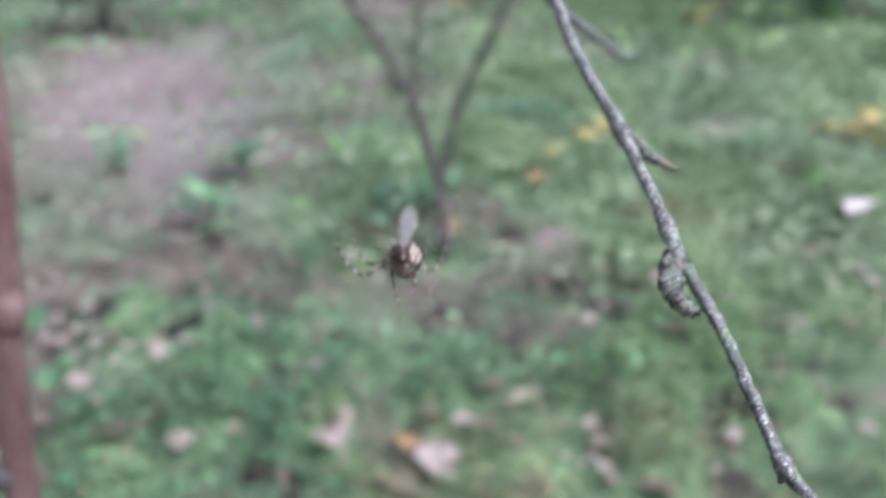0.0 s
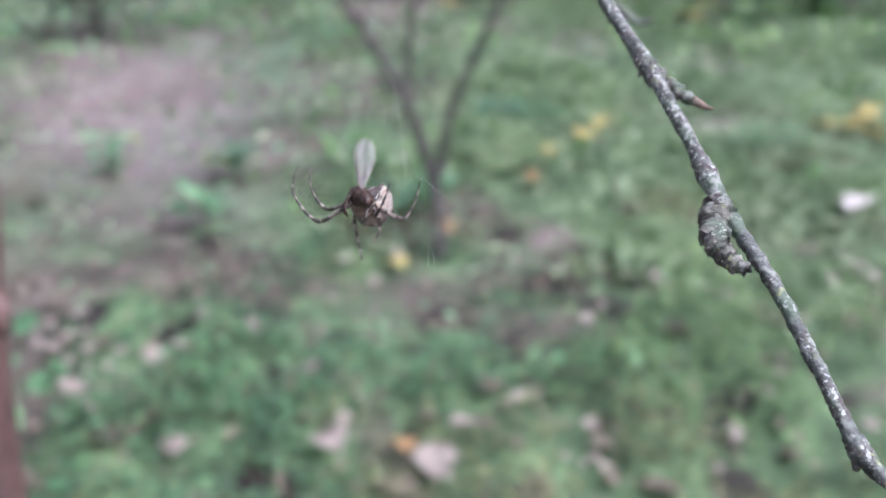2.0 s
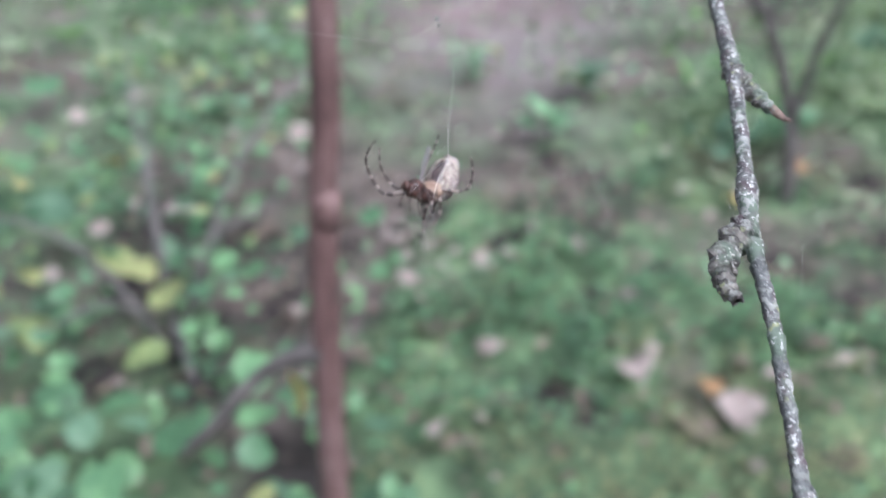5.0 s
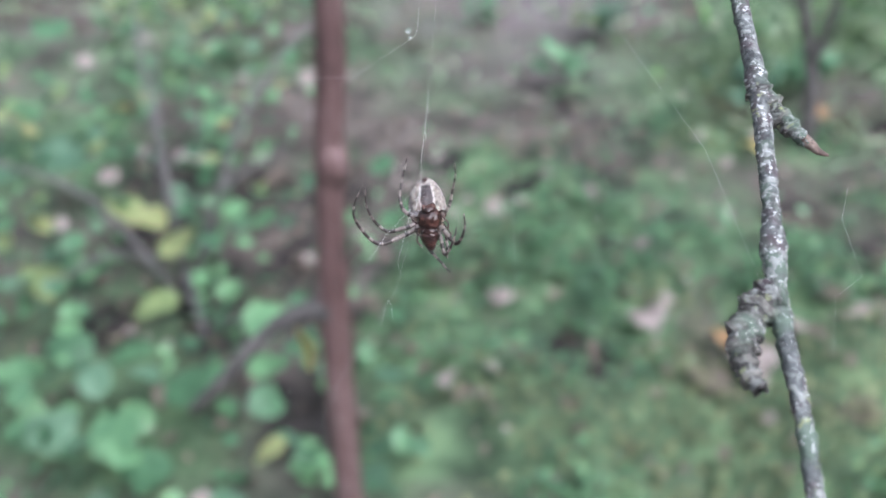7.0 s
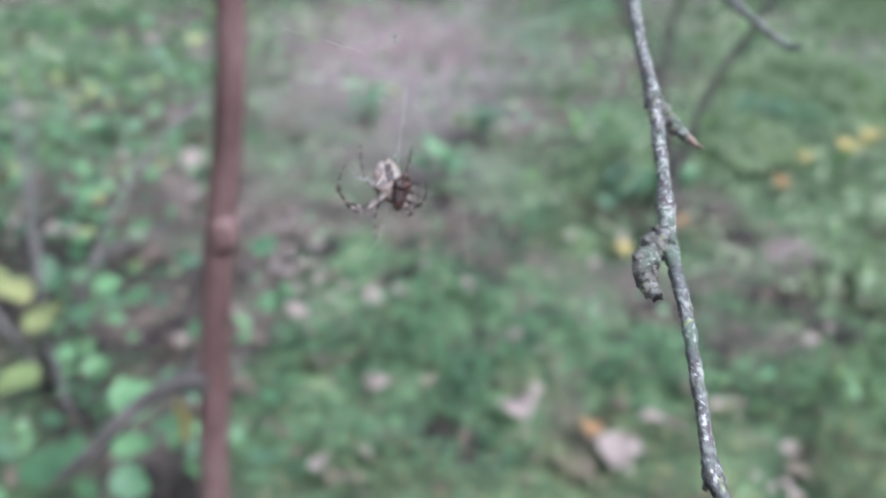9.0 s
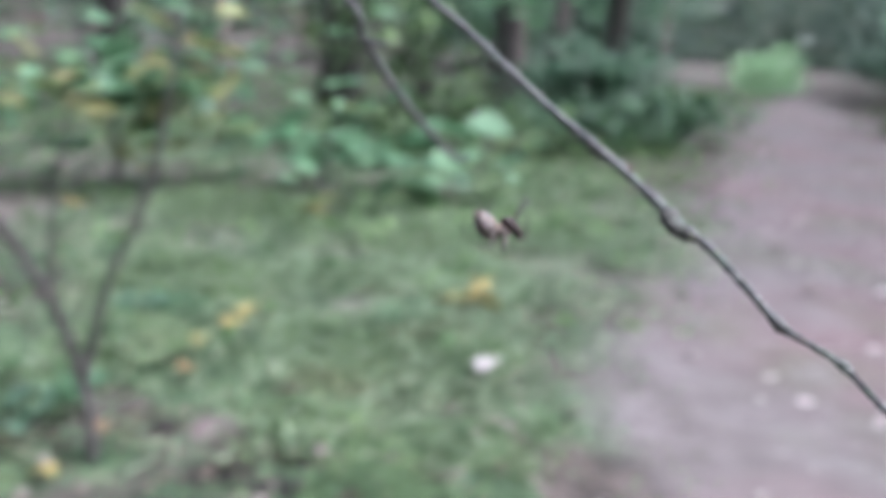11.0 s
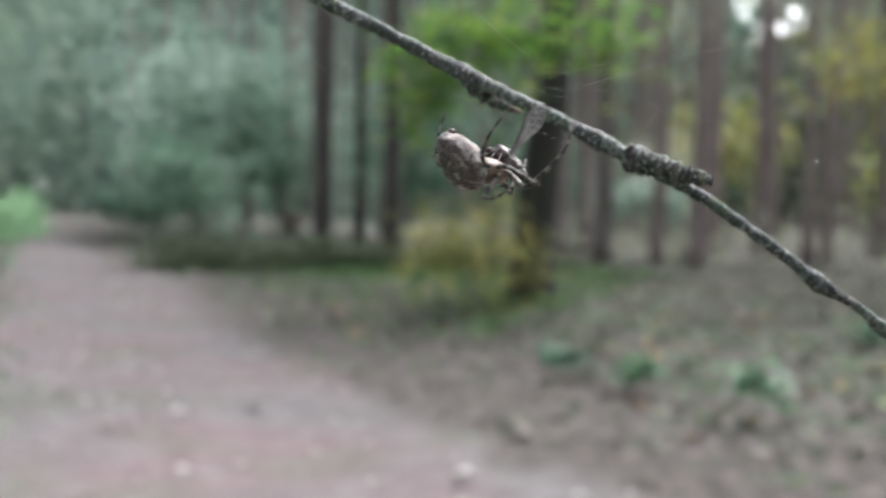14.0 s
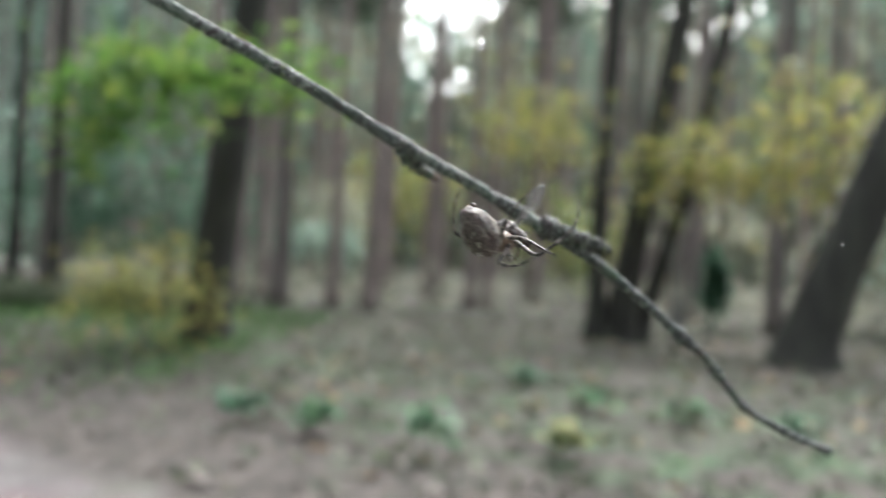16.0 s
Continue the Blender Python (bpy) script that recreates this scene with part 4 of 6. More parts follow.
# single small plants on the moss and the bare soil
for i, (x, y, h, r) in enumerate([(-0.14, 1.90, 0.14, 0.09), (-0.55, 1.93, 0.12, 0.06), (-0.54, 2.28, 0.10, 0.07), (-0.90, 2.34, 0.10, 0.07), (-0.64, 3.12, 0.12, 0.13), (-0.03, 2.03, 0.12, 0.06), (0.20, 2.66, 0.12, 0.1), (-0.47, 3.7, 0.14, 0.14), (-1.75, 3.1, 0.2, 0.2), (-1.6, 3.5, 0.2, 0.2), (-1.2, 3.9, 0.16, 0.16), (-1.0, 4.2, 0.16, 0.16)]):
    shrub("herb_plant", x, y, [(0.02, 0.01, h), (-0.03, 0.02, h * 0.9)], [((0, 0, h * 0.7), (r, r, h * 0.4), 1.0)], (GREY_LEAF, PALE_LEAF)[i % 2], "small leafy green plant on the forest floor", (0.02, 0.05), 34, 70 + i, 0.9, "plant", 0.003)
shrub("dark_shrub", -1.5, 4.0, [(0.1, 0.1, 0.4), (-0.2, 0.05, 0.35), (0.2, -0.1, 0.3)], [((0, 0, 0.22), (0.34, 0.22, 0.18), 1.0)], NEEDLE, "low dark shrub at the edge of bare soil", (0.03, 0.07), 420, 81, 0.3, stem_r=0.006)
# young broad-leaved growth farther in the wood
far_rng = np.random.default_rng(8)
for i in range(46):
    a, d = radians(far_rng.uniform(-45, 115)), far_rng.uniform(15, 34)
    if abs(math.degrees(a) - 41) < 7:
        continue
    x, y = d * math.sin(a), d * math.cos(a)
    h = far_rng.uniform(1.8, 5.5)
    # farther trees take paler leaf colours that imitate haze
    shrub("young_tree", x, y, [(0.1, 0.1, h), (-0.3, 0.2, h * 0.8)], [((0, 0, h * 0.55), (1.5, 1.5, h * 0.42), 1.0)], (OCHRE_LEAF if a > radians(82) and i % 2 else FAR_BRUSH if a > radians(72) and i % 3 else (FAR_HAZE_LEAF if d > 25 else MID_HAZE_LEAF) if a > radians(45) else (FAR_HAZE_LEAF if d > 20 else GREY_LEAF, FAR_HAZE_LEAF if d > 23 else GREEN_LEAF, PALE_LEAF if d > 22 else GREY_LEAF)[i % 3]),
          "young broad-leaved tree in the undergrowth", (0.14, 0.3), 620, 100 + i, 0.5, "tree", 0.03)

for i in range(26):
    a = radians(far_rng.uniform(49, 61) if i % 2 else far_rng.uniform(16, 35))
    d = far_rng.uniform(22, 34)
    x, y, h = d * math.sin(a), d * math.cos(a), far_rng.uniform(3.5, 7.0)
    shrub("young_tree", x, y, [(0.1, 0.1, h), (-0.3, 0.2, h * 0.8)], [((0, 0, h * 0.58), (1.7, 1.7, h * 0.36), 1.0)], (FAR_HAZE_LEAF if i % 2 else GREY_LEAF), "young broad-leaved tree in the undergrowth", (0.16, 0.34), 360, 200 + i, 0.5, "tree", 0.03)


def far_woods():
    """The wood that closes the view all round: trunks and crowns with gaps of sky."""
    rng = np.random.default_rng(21)
    bm = bmesh.new()
    for i in range(420):
        a, d = rng.uniform(0, 2 * math.pi), rng.uniform(46, 66)
        if abs(a - radians(42)) < radians(5):
            continue
        x, y, r = d * math.sin(a), d * math.cos(a), rng.uniform(0.12, 0.2)
        tube(bm, [(x, y, -0.1, r * 1.3), (x, y, 3, r), (x + rng.uniform(-0.4, 0.4), y, 17, r * 0.4)], 6)
    me = bpy.data.meshes.new("far_trunks")
    bm.to_mesh(me)
    bm.free()
    me.materials.append(RED_BARK)
    tagged(new("far_trunks", me), "distant reddish pine trunks", "woods", kind="stuff")
    n = 130000
    a, d = rng.uniform(0, 2 * math.pi, n), rng.uniform(64, 80, n)
    deg = np.degrees(a)
    open_sky = 0.74 * np.exp(-((deg - 87) / 4.0) ** 2) + 0.45 * np.exp(-((deg - 101) / 5.0) ** 2)
    high = 34 - 20 * np.clip(open_sky, 0, 1) + 3 * np.sin(a * 41)
    hz = rng.random(n) ** 1.05 * high
    p = np.column_stack([d * np.sin(a), d * np.cos(a), hz])
    east = (a > radians(58)) & (a < radians(180))
    # leaves over the glade get the paler colour that imitates sunlight
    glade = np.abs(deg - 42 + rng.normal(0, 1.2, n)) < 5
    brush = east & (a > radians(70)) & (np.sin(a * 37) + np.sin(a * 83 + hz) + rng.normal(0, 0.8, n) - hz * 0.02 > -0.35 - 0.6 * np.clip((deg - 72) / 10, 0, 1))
    # haze is in the leaf colours here, not in the air
    for k, m, w in ((~brush & ~glade, FAR_HAZE_LEAF, "distant foliage between the pines, its green paled by painted haze"), (glade, SUNLIT_FAR, "foliage beyond the end of the path with sunlight painted into its colour"), (brush, FAR_BRUSH, "distant yellowish brush between the pines")):
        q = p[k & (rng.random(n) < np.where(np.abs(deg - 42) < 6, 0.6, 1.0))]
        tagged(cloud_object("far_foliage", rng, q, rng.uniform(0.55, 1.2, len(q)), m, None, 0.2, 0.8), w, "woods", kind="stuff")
    rows, cols = 9, 360
    v, f = [], []
    for i in range(cols):
        w = 2 * math.pi * i / cols
        deg = math.degrees(w)
        gap = 0.74 * math.exp(-((deg - 87) / 4.0) ** 2) + 0.45 * math.exp(-((deg - 101) / 5.0) ** 2)
        top = (34 - 20 * min(1, gap) + 3 * math.sin(w * 41)) * 0.86 + rng.uniform(-1.5, 1.5)
        for k in range(rows):
            r = 86 + rng.uniform(-2, 2)
            v.append((r * math.sin(w), r * math.cos(w), top * k / (rows - 1) - 0.2))
    for i in range(cols):
        for k in range(rows - 1):
            a0, b0 = i * rows + k, (i + 1) % cols * rows + k
            f.append((a0, a0 + 1, b0 + 1, b0))
    # a plain wall whose pale colour stands in for haze
    tagged(mesh_object("backdrop", v, f, HAZE_LEAF), "wall of distant woodland with haze painted into its colour", "woods", kind="structure")
    # glade grass, with the sunlight put into its colour
    n = 5000
    along, across = rng.normal(28, 3.0, n), rng.normal(0, 0.32, n)
    c = np.column_stack([0.672 * along + 0.74 * across, 0.74 * along - 0.672 * across, rng.random(n) ** 1.3 * 0.8])
    tagged(cloud_object("glade_grass", rng, c, rng.uniform(0.12, 0.3, n), LIT_GLADE_LEAF, None, 0.5, 0.4), "grass painted sunlit green where the path leaves the wood", "grass", kind="stuff")


far_woods()


# ---- saplings near the camera ----
def sapling():
    ob = empty("sapling", pose(-0.342, 0.46, 0), label="slim reddish-brown sapling stem with a grey side branch", category="sapling")
    rows = smooth_line([(0.0, 0, -0.05, 0.0154), (0.002, 0.001, 0.232, 0.0141), (0.016, 0.009, 0.47, 0.0134), (0.027, 0.02, 0.616, 0.0123), (0.040, 0.031, 0.741, 0.0119), (0.045, 0.045, 1.0, 0.0110), (0.04, 0.06, 1.6, 0.0083), (0.0, 0.05, 2.2, 0.004)], 6)
    tube_part("stem", rows, STEM, ob, 14, 0.04)
    bm = bmesh.new()
    tube(bm, [(0.03, 0.02, 0.597, 0.0118), (0.029, 0.018, 0.606, 0.0136), (0.03, 0.019, 0.617, 0.0134), (0.031, 0.021, 0.628, 0.0116)], 12, 0.04)
    part("bark_scar", bm, STEM, ob, "swollen scar round the stem")
    br = smooth_line([(0.014, 0.006, 0.474, 0.0135), (-0.004, -0.002, 0.472, 0.0105), (-0.024, -0.012, 0.464, 0.0078), (-0.052, -0.028, 0.440, 0.0070), (-0.078, -0.045, 0.408, 0.0068), (-0.098, -0.058, 0.388, 0.0055), (-0.108, -0.064, 0.379, 0.003)], 5)
    tube_part("branch", br, SHADE_STEM, ob, 8, 0.08, "grey dead side branch")
    rng = np.random.default_rng(5)
    cloud_object("leaf", rng, [(-0.010, -0.006, 0.432)], [0.040], YOLK_LEAF, ob, 0.0, 1.1)["label"] = "yellow leaf hanging by the branch"
    pts = blob_points(rng, 220, (0.05, 0.1, 1.9), (0.5, 0.5, 0.4))
    cloud_object("foliage", rng, pts, rng.uniform(0.04, 0.08, len(pts)), YELLOW_LEAF, ob, 0.7, 0.8)
    return ob


sapling()


def forked_sapling():
    ob = empty("forked_sapling", pose(0.007, 1.87, 0), label="thin grey-brown sapling forking low above the ground", category="sapling")
    tube_part("stem", smooth_line([(0.004, -0.06, -0.03, 0.016), (0.0, -0.03, 0.09, 0.0145), (-0.02, 0.0, 0.19, 0.0135), (-0.045, 0.0, 0.275, 0.0125), (-0.076, 0, 0.355, 0.0115), (-0.14, 0, 0.47, 0.0105), (-0.205, 0, 0.57, 0.0095), (-0.24, 0.01, 0.66, 0.0085), (-0.33, 0.05, 0.95, 0.007)], 5), SHADE_STEM, ob, 10, 0.06)
    tube_part("branch", smooth_line([(-0.008, -0.01, 0.16, 0.012), (0.018, 0, 0.28, 0.0095), (0.05, 0, 0.39, 0.0085), (0.105, 0, 0.51, 0.0075), (0.15, 0.01, 0.65, 0.008), (0.2, 0.03, 0.95, 0.005)], 5), SHADE_STEM, ob, 8, 0.06)
    tube_part("branch", smooth_line([(-0.07, 0, 0.34, 0.008), (-0.06, 0.02, 0.5, 0.006), (-0.02, 0.03, 0.75, 0.003)], 4), SHADE_STEM, ob, 6, 0.05)
    rng = np.random.default_rng(15)
    pts = np.concatenate([blob_points(rng, 40, (0.15, 0.1, 0.85), (0.3, 0.25, 0.2)), blob_points(rng, 30, (-0.25, 0.1, 0.9), (0.25, 0.2, 0.2))])
    cloud_object("foliage", rng, pts, rng.uniform(0.04, 0.08, len(pts)), GREEN_LEAF, ob, 0.9, 0.8)
    return ob


forked_sapling()


def leaf_bush():
    """The low bush beside the sapling; its nearest leaves are parts of their own."""
    rng = np.random.default_rng(31)
    ob = empty("leafy_bush", pose(-0.95, 0.95, 0), label="low bush with rounded green and yellowing leaves", category="bush")
    for tx, ty, tz in [(-0.2, 0.3, 0.35), (0.2, 0.1, 0.28), (0.3, -0.3, 0.22), (-0.3, -0.1, 0.3), (0.05, -0.3, 0.25), (0.1, 0.6, 0.4), (-0.4, 0.5, 0.4)]:
        tube_part("stem", smooth_line([(0, 0, -0.03, 0.006), (tx * 0.4, ty * 0.4, tz * 0.7, 0.005), (tx, ty, tz, 0.002)], 4), GREY_STEM, ob, 6)
    v, m = [(0, 0, 0.02)], 16
    for ring, w in ((0.55, 0.0), (1.0, 0.07)):
        for k in range(m):
            a = 2 * math.pi * k / m
            r = 0.5 * ring * (1 - 0.22 * math.exp(-((a - math.pi) / 0.35) ** 2) + 0.10 * math.exp(-(min(a, 2 * math.pi - a) / 0.3) ** 2) + w * 0.6 * (-1) ** k)
            x, y = r * math.cos(a), r * math.sin(a) * 0.95
            v.append((x, y, 0.16 * abs(y) - 0.35 * x * x + 0.02 * math.sin(5 * a)))
    f = [(0, 1 + k, 1 + (k + 1) % m) for k in range(m)] + [(1 + k, 1 + m + k, 1 + m + (k + 1) % m, 1 + (k + 1) % m) for k in range(m)]
    leaf = bpy.data.meshes.new("leaf")
    leaf.from_pydata(v, [], f)
    leaf.polygons.foreach_set("use_smooth", [True] * len(f))
    leaf.materials.append(GREEN_LEAF)
    gold = leaf.copy()
    gold.materials[0] = YELLOW_LEAF
    pale = leaf.copy()
    pale.materials[0] = GREY_LEAF
    tan = leaf.copy()
    tan.materials[0] = PINK_LEAF
    rust = leaf.copy()
    rust.materials[0] = YOLK_LEAF
    n = 0
    for x, y, s, me in [(-0.46, 0.42, 0.075, rust), (-0.16, 0.27, 0.07, tan), (-0.03, 0.30, 0.06, tan), (-0.10, 0.05, 0.085, gold), (-0.16, 0.07, 0.07, gold), (0.01, 0.0, 0.075, gold), (-0.14, -0.16, 0.08, gold), (0.09, -0.16, 0.075, gold), (0.42, -0.37, 0.05, gold), (0.39, -0.47, 0.035, tan),
                        (-0.26, -0.02, 0.07, gold), (-0.42, 0.2, 0.1, pale), (-0.73, 0.81, 0.12, pale), (-1.0, 0.8, 0.11, leaf), (-0.2, 0.36, 0.08, leaf), (0.27, -0.14, 0.07, leaf), (0.25, -0.3, 0.085, leaf), (0.03, -0.29, 0.07, leaf), (0.13, -0.27, 0.065, leaf), (0.12, -0.43, 0.075, pale),
                        (0.21, -0.41, 0.075, leaf), (0.33, -0.23, 0.055, leaf), (0.48, -0.37, 0.055, leaf), (0.51, -0.19, 0.055, pale), (0.11, 0.1, 0.07, leaf), (0.0, -0.35, 0.06, leaf), (0.42, -0.47, 0.055, pale), (0.3, -0.45, 0.06, leaf), (-0.68, 0.36, 0.09, leaf)]:
        z = 0.12
        o = new("leaf", me)
        o.parent = ob
        o.matrix_basis = pose(x, y, z, rng.uniform(-25, 25), rng.uniform(-25, 25), rng.uniform(0, 360)) @ Matrix.Scale(s, 4)
    while n < 210:
        x, y = rng.uniform(-0.7, 0.42), rng.uniform(-0.65, 1.5)
        if x > 0.35 and y > 0.1 or math.sin(x * 13 + 1) * math.sin(y * 11 + x * 6) < -0.25 or x + y * 0.35 > 0.62 or y > 0.6 and x > -0.32 or x > 0.05 and y > 0.15:
            continue
        o = new("leaf", (leaf, leaf, pale, leaf, (tan if x < 0.0 else leaf), pale, gold if x < 0.1 else leaf)[rng.integers(0, 7)])
        o.parent = ob
        z = rng.uniform(0.05, 0.3) * (0.7 if y < -0.1 else 1.0)
        o.matrix_basis = pose(x, y, z, rng.uniform(-35, 35), rng.uniform(-35, 35), rng.uniform(0, 360)) @ Matrix.Scale(rng.uniform(0.03, 0.06) if y < -0.15 else rng.uniform(0.022, 0.05), 4)
        n += 1
    q = rng.uniform((-0.75, -0.7, 0.02), (0.6, 1.6, 0.2), (2300, 3))
    wave = np.sin(q[:, 0] * 17 + 1) * np.sin(q[:, 1] * 14 + q[:, 0] * 5) + 0.6 * np.sin(q[:, 0] * 31 + q[:, 1] * 23)
    q = q[(q[:, 0] + q[:, 1] * 0.35 < 0.5) & ~((q[:, 1] > 0.6) & (q[:, 0] > -0.32)) & ~((q[:, 0] > 0.05) & (q[:, 1] > 0.12)) & (wave > -0.15)]
    q = q[np.argsort(q[:, 0] + rng.normal(0, 0.25, len(q)))]
    half = len(q) // 6
    tagged(cloud_object("foliage", rng, q[half:], rng.uniform(0.018, 0.045, len(q) - half), GREEN_LEAF, ob, 0.5, 0.95), kind="stuff")
    tagged(cloud_object("foliage", rng, q[:half], rng.uniform(0.018, 0.045, half), YELLOW_LEAF, ob, 0.5, 0.95), kind="stuff")
    return ob


leaf_bush()


# ---- the twig that holds the web ----


def bark_with_flecks(name, colours, fleck, amount, rough=0.85, crust=0.0):
    """Fine cracked bark with pale lichen crusts and flecks and green algae in places; sizes are those of a twig."""
    m = material(name, colours, 520, detail=7, rough=rough, bump=1.0, bump_scale=0.0004, spread=(0.32, 0.68), fine=2400, stretch=(1, 1, 1))
    n, l = m.node_tree.nodes, m.node_tree.links
    b = n["Principled BSDF"]
    old = b.inputs["Base Color"].links[0].from_socket
    co = n.new("ShaderNodeTexCoord")

    def mask(scale, lo, hi, detail=3.0):
        t = n.new("ShaderNodeTexNoise")
        t.inputs["Scale"].default_value, t.inputs["Detail"].default_value = scale, detail
        l.new(co.outputs["Object"], t.inputs["Vector"])
        r = n.new("ShaderNodeMapRange")
        r.inputs["From Min"].default_value, r.inputs["From Max"].default_value = lo, hi
        l.new(t.outputs["Fac"], r.inputs["Value"])
        return r.outputs[0]

    def over(f, a, colour):
        x = n.new("ShaderNodeMix")
        x.data_type = "RGBA"
        l.new(f, x.inputs["Factor"])
        l.new(a, x.inputs["A"])
        x.inputs["B"].default_value = (*colour, 1)
        return x.outputs["Result"]
    def both(a, c):
        k = n.new("ShaderNodeMath")
        k.operation = "MULTIPLY"
        l.new(a, k.inputs[0])
        l.new(c, k.inputs[1])
        return k.outputs[0]
    c = over(mask(330, 0.50, 0.62), old, (0.052, 0.040, 0.046))
    c = over(mask(240, 0.52, 0.66), c, (0.068, 0.096, 0.075))
    c = over(both(mask(1150, 0.52 - crust, 0.60 - crust, 5.0), mask(210, 0.40, 0.60)), c, (0.19, 0.20, 0.195))
    c = over(both(mask(900, 0.60, 0.66, 4.0), mask(170, 0.52, 0.62)), c, (0.17, 0.19, 0.10))
    c = over(both(mask(2100, 0.60 - amount, 0.66 - amount), mask(330, 0.38, 0.56)), c, fleck)
    l.new(c, b.inputs["Base Color"])
    return m


TWIG_BARK = bark_with_flecks("lichen_bark", [(0.010, 0.011, 0.012), (0.030, 0.033, 0.035), (0.064, 0.071, 0.073), (0.14, 0.15, 0.15)], (0.34, 0.35, 0.355), 0.025, 0.7, 0.03)
SPUR_BARK = bark_with_flecks("spur_bark", [(0.008, 0.008, 0.008), (0.024, 0.023, 0.022), (0.055, 0.053, 0.05), (0.11, 0.108, 0.1)], (0.28, 0.28, 0.27), 0.0)
SCALE_RIM = bark_with_flecks("scale_rim", [(0.045, 0.042, 0.04), (0.11, 0.106, 0.098), (0.20, 0.195, 0.18)], (0.36, 0.36, 0.34), 0.0)
SPUR_TIP = material("spur_tip", [(0.035, 0.022, 0.02), (0.10, 0.066, 0.055), (0.25, 0.2, 0.165)], 700, rough=0.8, bump=0.5, bump_scale=0.0002)


def twig():
    ob = empty("twig", pose(0, 0, 0), label="thin grey twig flecked with lichen, with short knobbly spurs", category="twig")
    line = smooth_line([(-0.285, 0.506, 1.13, 0.0030), (-0.19, 0.40, 1.10, 0.0024), (-0.085, 0.245, 1.035, 0.0018), (-0.015, 0.135, 0.980, 0.0014), (0.0150, 0.0760, 0.9475, 0.00120), (0.0240, 0.0525, 0.9345, 0.00110), (0.0285, 0.0320, 0.9242, 0.00106),
                        (0.0338, 0.0169, 0.9162, 0.00104), (0.0372, 0.0049, 0.9103, 0.00100), (0.0396, -0.0047, 0.9052, 0.00104), (0.0432, -0.0137, 0.9001, 0.00090), (0.0463, -0.0220, 0.8941, 0.00086), (0.0489, -0.0281, 0.8892, 0.00088),
                        (0.0530, -0.0322, 0.8865, 0.00070), (0.0577, -0.0355, 0.8834, 0.00070), (0.0625, -0.0417, 0.8772, 0.00068), (0.0667, -0.0501, 0.8727, 0.00066), (0.0707, -0.0594, 0.8689, 0.00060)], 30)
    rng = random.Random(4)
    rows = []
    for i, p in enumerate(line):
        knot = 0.00045 * math.exp(-((p[1] + 0.0276) / 0.0012) ** 2) + 0.0004 * math.exp(-((p[1] + 0.0003) / 0.0018) ** 2) + 0.0005 * math.exp(-((p[1] + 0.0355) / 0.0009) ** 2) + 0.0003 * math.exp(-((p[1] + 0.0417) / 0.0008) ** 2) + 0.0002 * math.exp(-((p[1] + 0.0501) / 0.0008) ** 2) + 0.0003 * math.exp(-((p[1] - 0.0172) / 0.0016) ** 2) + 0.0005 * math.exp(-((p[1] + 0.0588) / 0.0007) ** 2)
        rows.append((p[0] + rng.uniform(-1, 1) * 6e-5, p[1], p[2] + rng.uniform(-1, 1) * 6e-5, p[3] * rng.uniform(0.95, 1.05) + knot))
    bm = bmesh.new()
    tube(bm, [(*p[:3], p[3] * 0.88) for p in rows], 18, 0.03)
    for v in bm.verts:
        c = v.co
        v.co = c + Vector((noise.noise(c * 900), noise.noise(c * 900 + Vector((9, 0, 0))), noise.noise(c * 900 + Vector((0, 9, 0))))) * 0.00016 + Vector((noise.noise(c * 2600), noise.noise(c * 2600 + Vector((5, 0, 0))), noise.noise(c * 2600 + Vector((0, 5, 0))))) * 0.00011
    part("shoot", bm, TWIG_BARK, ob)

    def spur(points, r, rings, label, tip_label=""):
        """A short side spur through points, ringed by the scars of old bud scales."""
        line = smooth_line([(*p, 0) for p in points], 16)
        n = len(line)
        rows, lip = [], []
        for i, p in enumerate(line):
            u = i / (n - 1)
            f = (u * rings + 0.15 * math.sin(u * 9)) % 1.0
            lip.append(f > 0.70)
            taper = (1.0 - 0.62 * u ** 1.6) * min(1.0, 0.72 + 2.2 * u)
            rows.append((p[0], p[1], p[2], r * taper * (0.74 + 0.36 * f ** 1.5)))
        bm = bmesh.new()
        tube(bm, rows, 16, 0.05, lambda i: 1 if lip[i] else 0)
        for v in bm.verts:
            v.co += Vector((noise.noise(v.co * 1900), noise.noise(v.co * 1900 + Vector((7, 0, 0))), noise.noise(v.co * 1900 + Vector((0, 7, 0))))) * r * 0.22
        s = part("spur", bm, [SPUR_BARK, SCALE_RIM], ob, label)
        if tip_label:
            a, b = Vector(points[-2]), Vector(points[-1])
            d = (b - a).normalized()
            bm = bmesh.new()
            tube(bm, [(*(b - d * r * 0.5), r * 0.36), (*(b + d * r * 0.3), r * 0.34), (*(b + d * r * 0.8), r * 0.2), (*(b + d * r * 1.3 + Vector((0.0003, 0, 0.0002))), r * 0.08)], 8, 0.16)
            part("bud_tip", bm, SPUR_TIP, s, tip_label)

    spur([(0.0336, 0.0166, 0.9162), (0.0352, 0.0155, 0.9146), (0.0374, 0.0142, 0.9132), (0.0399, 0.0124, 0.9122)], 0.0016, 5.2, "short dark ringed spur", "reddish dry tip of the spur")
    spur([(0.0396, -0.0040, 0.9056), (0.0382, -0.0062, 0.9048), (0.0374, -0.0095, 0.9038), (0.0380, -0.0124, 0.9029), (0.0396, -0.0146, 0.9026)], 0.00195, 6.6, "thick dark spur with pale ring scars and a curled tip")
    bm = bmesh.new()
    tube(bm, [(0.0487, -0.0273, 0.8897, 0.0006), (0.0483, -0.0281, 0.8888, 0.0007), (0.0479, -0.0287, 0.8882, 0.0003)], 8, 0.1)
